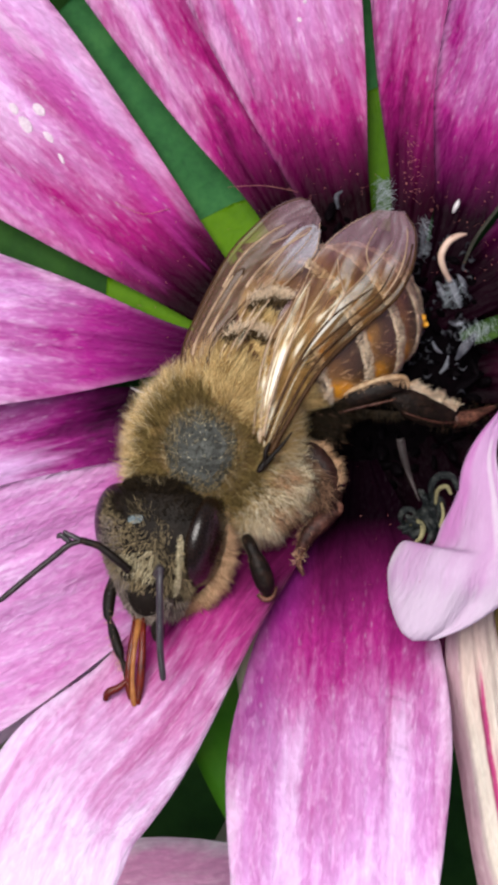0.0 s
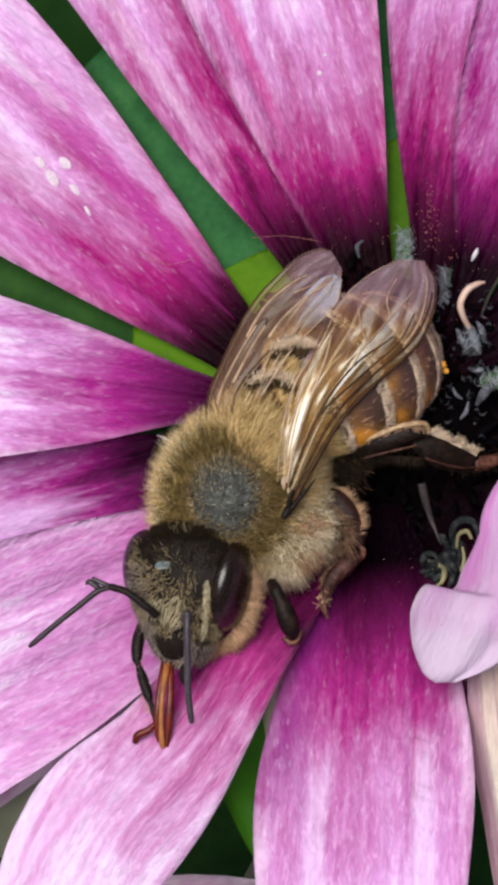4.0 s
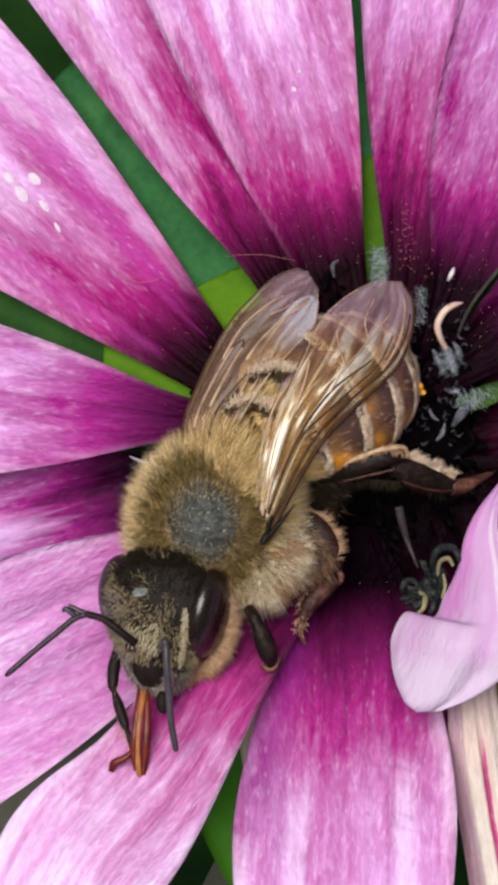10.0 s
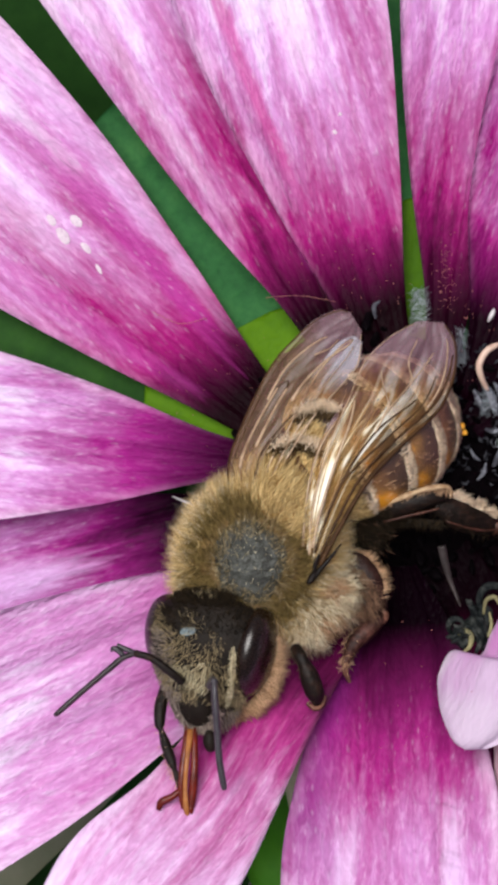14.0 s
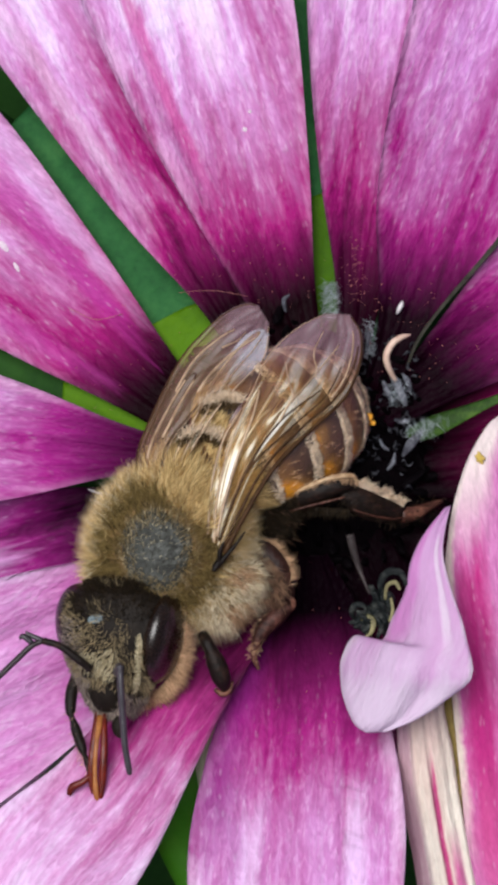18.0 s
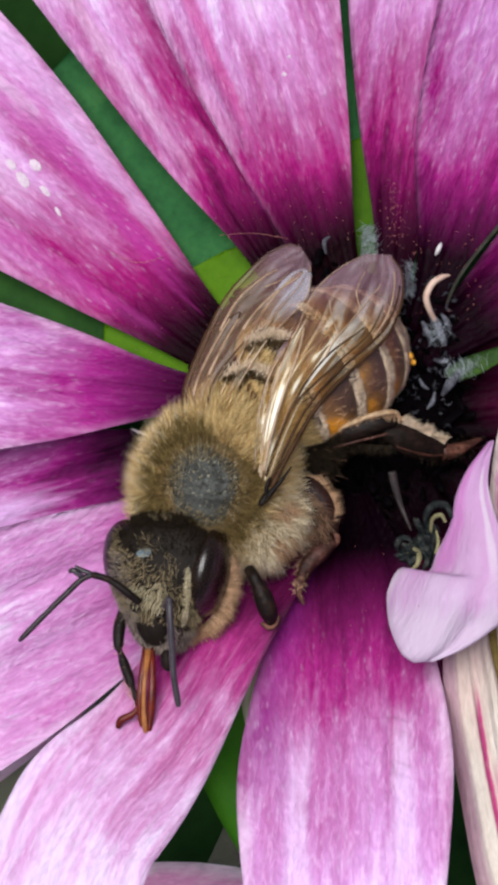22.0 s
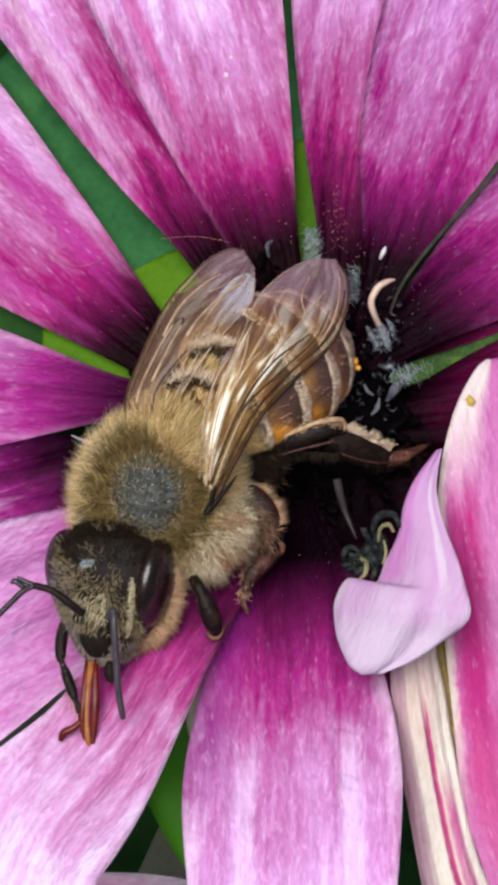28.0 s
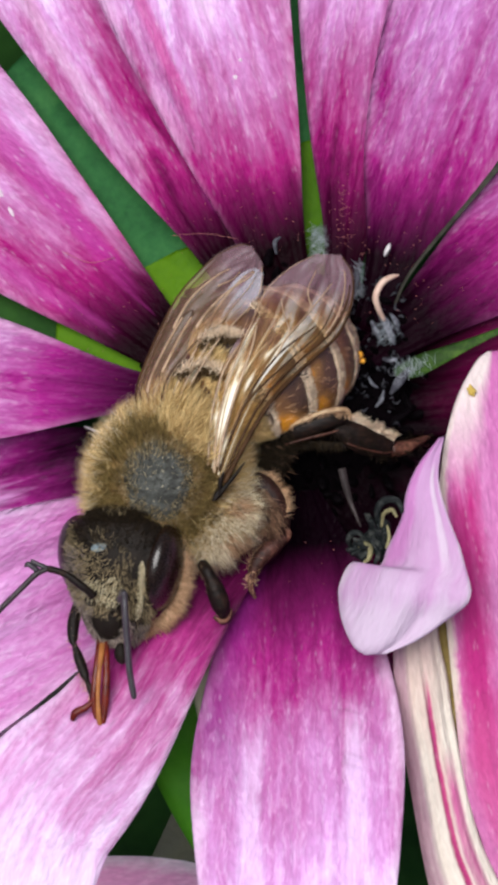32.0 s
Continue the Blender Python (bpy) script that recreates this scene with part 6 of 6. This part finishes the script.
# reddish ridge along the thigh and the shin
for rows in ([(2.2, -0.85, 2.68, 0.015), (2.7, -0.72, 2.80, 0.03), (3.2, -0.60, 2.84, 0.03), (3.6, -0.50, 2.80, 0.015)], [(3.8, -0.82, 2.55, 0.015), (4.3, -0.98, 2.36, 0.03), (4.8, -1.06, 1.98, 0.03), (5.1, -1.02, 1.8, 0.015)]):
    tube("ridge", rows, LEG_RED, hind, "reddish ridge", seg=8, steps=16, flat=0.6)
hairs("leg_hair", edge, np.tile((0.1, -1.0, 0.2), (240, 1)), 0.32 * np.ones(240), 0.012, DARK_FUR, hind, (0, -0.2, 0), 0.35, 72)
mid = tube("middle_leg", [(1.0, -1.7, 2.5, 0.28), (1.50, -1.85, 2.75, 0.36), (1.86, -2.35, 2.85, 0.38), (2.06, -2.90, 2.80, 0.28), (2.16, -3.22, 2.70, 0.10)], MID_LEG, bee, "reddish brown middle leg", flat=0.7)
tube("knee", [(2.12, -3.0, 2.85, 0.04), (2.27, -3.12, 2.86, 0.07), (2.24, -3.32, 2.80, 0.06), (2.08, -3.38, 2.75, 0.03)], LEG_RED, mid, "pale knee", seg=8, steps=12)
tube("tibia", [(2.25, -3.20, 2.75, 0.12), (1.85, -3.50, 2.75, 0.24), (1.50, -3.85, 2.80, 0.22), (1.32, -4.25, 2.8, 0.13)], MID_LEG, mid)
tube("tarsus", [(1.30, -4.2, 2.8, 0.10), (1.28, -4.55, 2.75, 0.08), (1.40, -4.85, 2.75, 0.04)], LEG_RED, mid)
rs = np.random.RandomState(73)
t_ = rs.rand(420)
edge = np.stack([1.30 + 0.80 * np.sin(t_ * 2.2) - 0.60 * rs.rand(420), -1.75 - 1.45 * t_, 3.15 + 0.05 * t_], 1)
hairs("leg_hair", edge, np.tile((0.35, -0.6, 0.4), (420, 1)), 0.36 * np.ones(420), 0.009, LEG_FUR, mid, (0.1, -0.4, 0), 0.4, 74, "brown hair")
t_ = rs.rand(170)
edge = np.stack([1.58 + 0.58 * np.sin(t_ * 2.2), -1.55 - 1.2 * t_, 2.90 + 0.05 * t_], 1)
hairs("leg_hair", edge, np.tile((0.9, 0.25, 0.3), (170, 1)), 0.36 * np.ones(170), 0.006, RUFF_FUR, mid, (0.2, 0.2, 0), 0.35, 75, "pale hair along the edge")
# dark fur under the waist with pale tips
t_ = rs.rand(1500)
edge = np.stack([1.35 + 0.95 * t_ + rs.normal(0, 0.12, 1500), -1.25 + 0.55 * t_ + rs.normal(0, 0.28, 1500), 2.5 + 0.2 * rs.rand(1500)], 1)
hairs("waist_hair", edge, np.tile((0.6, -0.55, 0.35), (1500, 1)), 0.30 * np.ones(1500), 0.009, DARK_FUR, thorax, (0.1, -0.3, 0), 0.35, 76, "dark hair under the waist")
hairs("waist_hair", edge[:60] + np.array((0.0, -0.15, 0.0)), np.tile((0.8, -0.35, 0.1), (60, 1)), 0.36 * np.ones(60), 0.006, LEG_FUR, thorax, (0.1, -0.1, 0), 0.25, 77, "brown hair tips", 0.1)
tube("tarsus", [(3.72, -1.45, 1.8, 0.11), (3.82, -1.9, 1.7, 0.10), (3.98, -2.4, 1.6, 0.06), (4.22, -2.99, 1.6, 0.02)], plain_material("grey_foot", [(0.010, 0.008, 0.008), (0.055, 0.042, 0.042)], 3000, 0.45, 0.00006, spec=0.2), mid, "thin grey foot", flat=0.7)
front = tube("front_leg", [(0.02, -3.95, 3.6, 0.14), (0.12, -4.12, 3.9, 0.16), (0.21, -4.3, 3.95, 0.16), (0.34, -4.6, 3.95, 0.235), (0.48, -5.0, 3.85, 0.24), (0.53, -5.2, 3.75, 0.17), (0.54, -5.34, 3.7, 0.08)], LEG, bee, "black front leg")
tube("tarsus", [(0.30, -5.30, 3.72, 0.05), (0.50, -5.42, 3.72, 0.07), (0.68, -5.34, 3.70, 0.05), (0.76, -5.1, 3.66, 0.03)], LEG_RED, front, "amber foot")
tube("front_leg", [(-3.15, -4.9, 3.2, 0.15), (-3.30, -5.4, 3.4, 0.16), (-3.32, -5.85, 3.5, 0.13), (-3.28, -6.0, 3.55, 0.07), (-3.18, -6.3, 3.6, 0.13), (-3.02, -6.75, 3.75, 0.12), (-2.95, -6.95, 3.78, 0.06), (-2.88, -7.1, 3.8, 0.09), (-2.84, -7.4, 3.8, 0.04)], LEG, bee, "black front leg beside the tongue")


def bristles(name, path, spread, n, length, material, parent, seed):
    """Short hairs along a leg."""
    rs_ = np.random.RandomState(seed)
    line = spline(path, n)
    off = rs_.normal(0, 1, (n, 3)) * np.array((1, 1, 0.6))
    off /= np.linalg.norm(off, axis=1)[:, None]
    hairs(name, line + off * spread * 0.8, off + np.array((0, -0.3, 0.2)), length * np.ones(n), 0.007, material, parent, (0, -0.2, 0), 0.3, seed)


bristles("leg_hair", [(-3.25, -5.1, 3.3), (-3.32, -5.8, 3.5), (-3.05, -6.8, 3.75), (-2.86, -7.3, 3.8)], 0.13, 160, 0.13, RUFF_FUR, hind, 91)
bristles("leg_hair", [(0.08, -4.05, 3.8), (0.32, -4.6, 3.95), (0.5, -5.2, 3.75)], 0.17, 150, 0.14, FACE_FUR, hind, 92)
bristles("leg_hair", [(2.3, -0.4, 2.75), (3.1, -0.06, 3.04), (3.9, -0.1, 2.9)], 0.09, 160, 0.12, RUFF_FUR, hind, 95)
bristles("leg_hair", [(2.3, -0.6, 2.5), (3.3, -0.4, 2.7), (4.2, -0.8, 2.3), (5.0, -1.0, 1.8), (5.9, -0.7, 1.2)], 0.30, 420, 0.20, DARK_FUR, hind, 93)
bristles("leg_hair", [(3.72, -1.5, 1.8), (3.84, -1.95, 1.7), (4.0, -2.45, 1.6), (4.2, -2.95, 1.6)], 0.08, 45, 0.10, DARK_FUR, mid, 96)
bristles("leg_hair", [(1.9, -3.4, 2.8), (1.4, -3.9, 2.85), (1.25, -4.5, 2.8)], 0.15, 160, 0.16, RUFF_FUR, mid, 94)
tubes("pollen", [[(4.12, 1.5, 1.15, 0.10), (4.22, 1.55, 1.3, 0.13), (4.24, 1.48, 1.4, 0.04)], [(4.25, 1.42, 1.1, 0.08), (4.33, 1.40, 1.2, 0.08), (4.36, 1.36, 1.25, 0.03)]], POLLEN, abdomen, "orange pollen crumbs")


# ---------------------------------------------------------------- what moves
def motions():
    x, y, z = P(*ELBOW_L)
    walk(flagellum_left, [(t, pose(x, y, z, 0, 0, a)) for t, a in ((0, 0), (6, -0.5), (10, 0.5), (13.5, 0.5), (15.5, 4.0), (19, 4.4), (25, 4.6), (32, 5.0))])
    x, y, z = P(*ELBOW_R)
    walk(flagellum_right, [(t, pose(x, y, z, 0, 0, a)) for t, a in ((0, -3.0), (3.0, -3.0), (6, -1.2), (8.5, 0.4), (13.5, 1.0), (15.5, 0), (24, -0.5), (32, 0.3))])


motions()
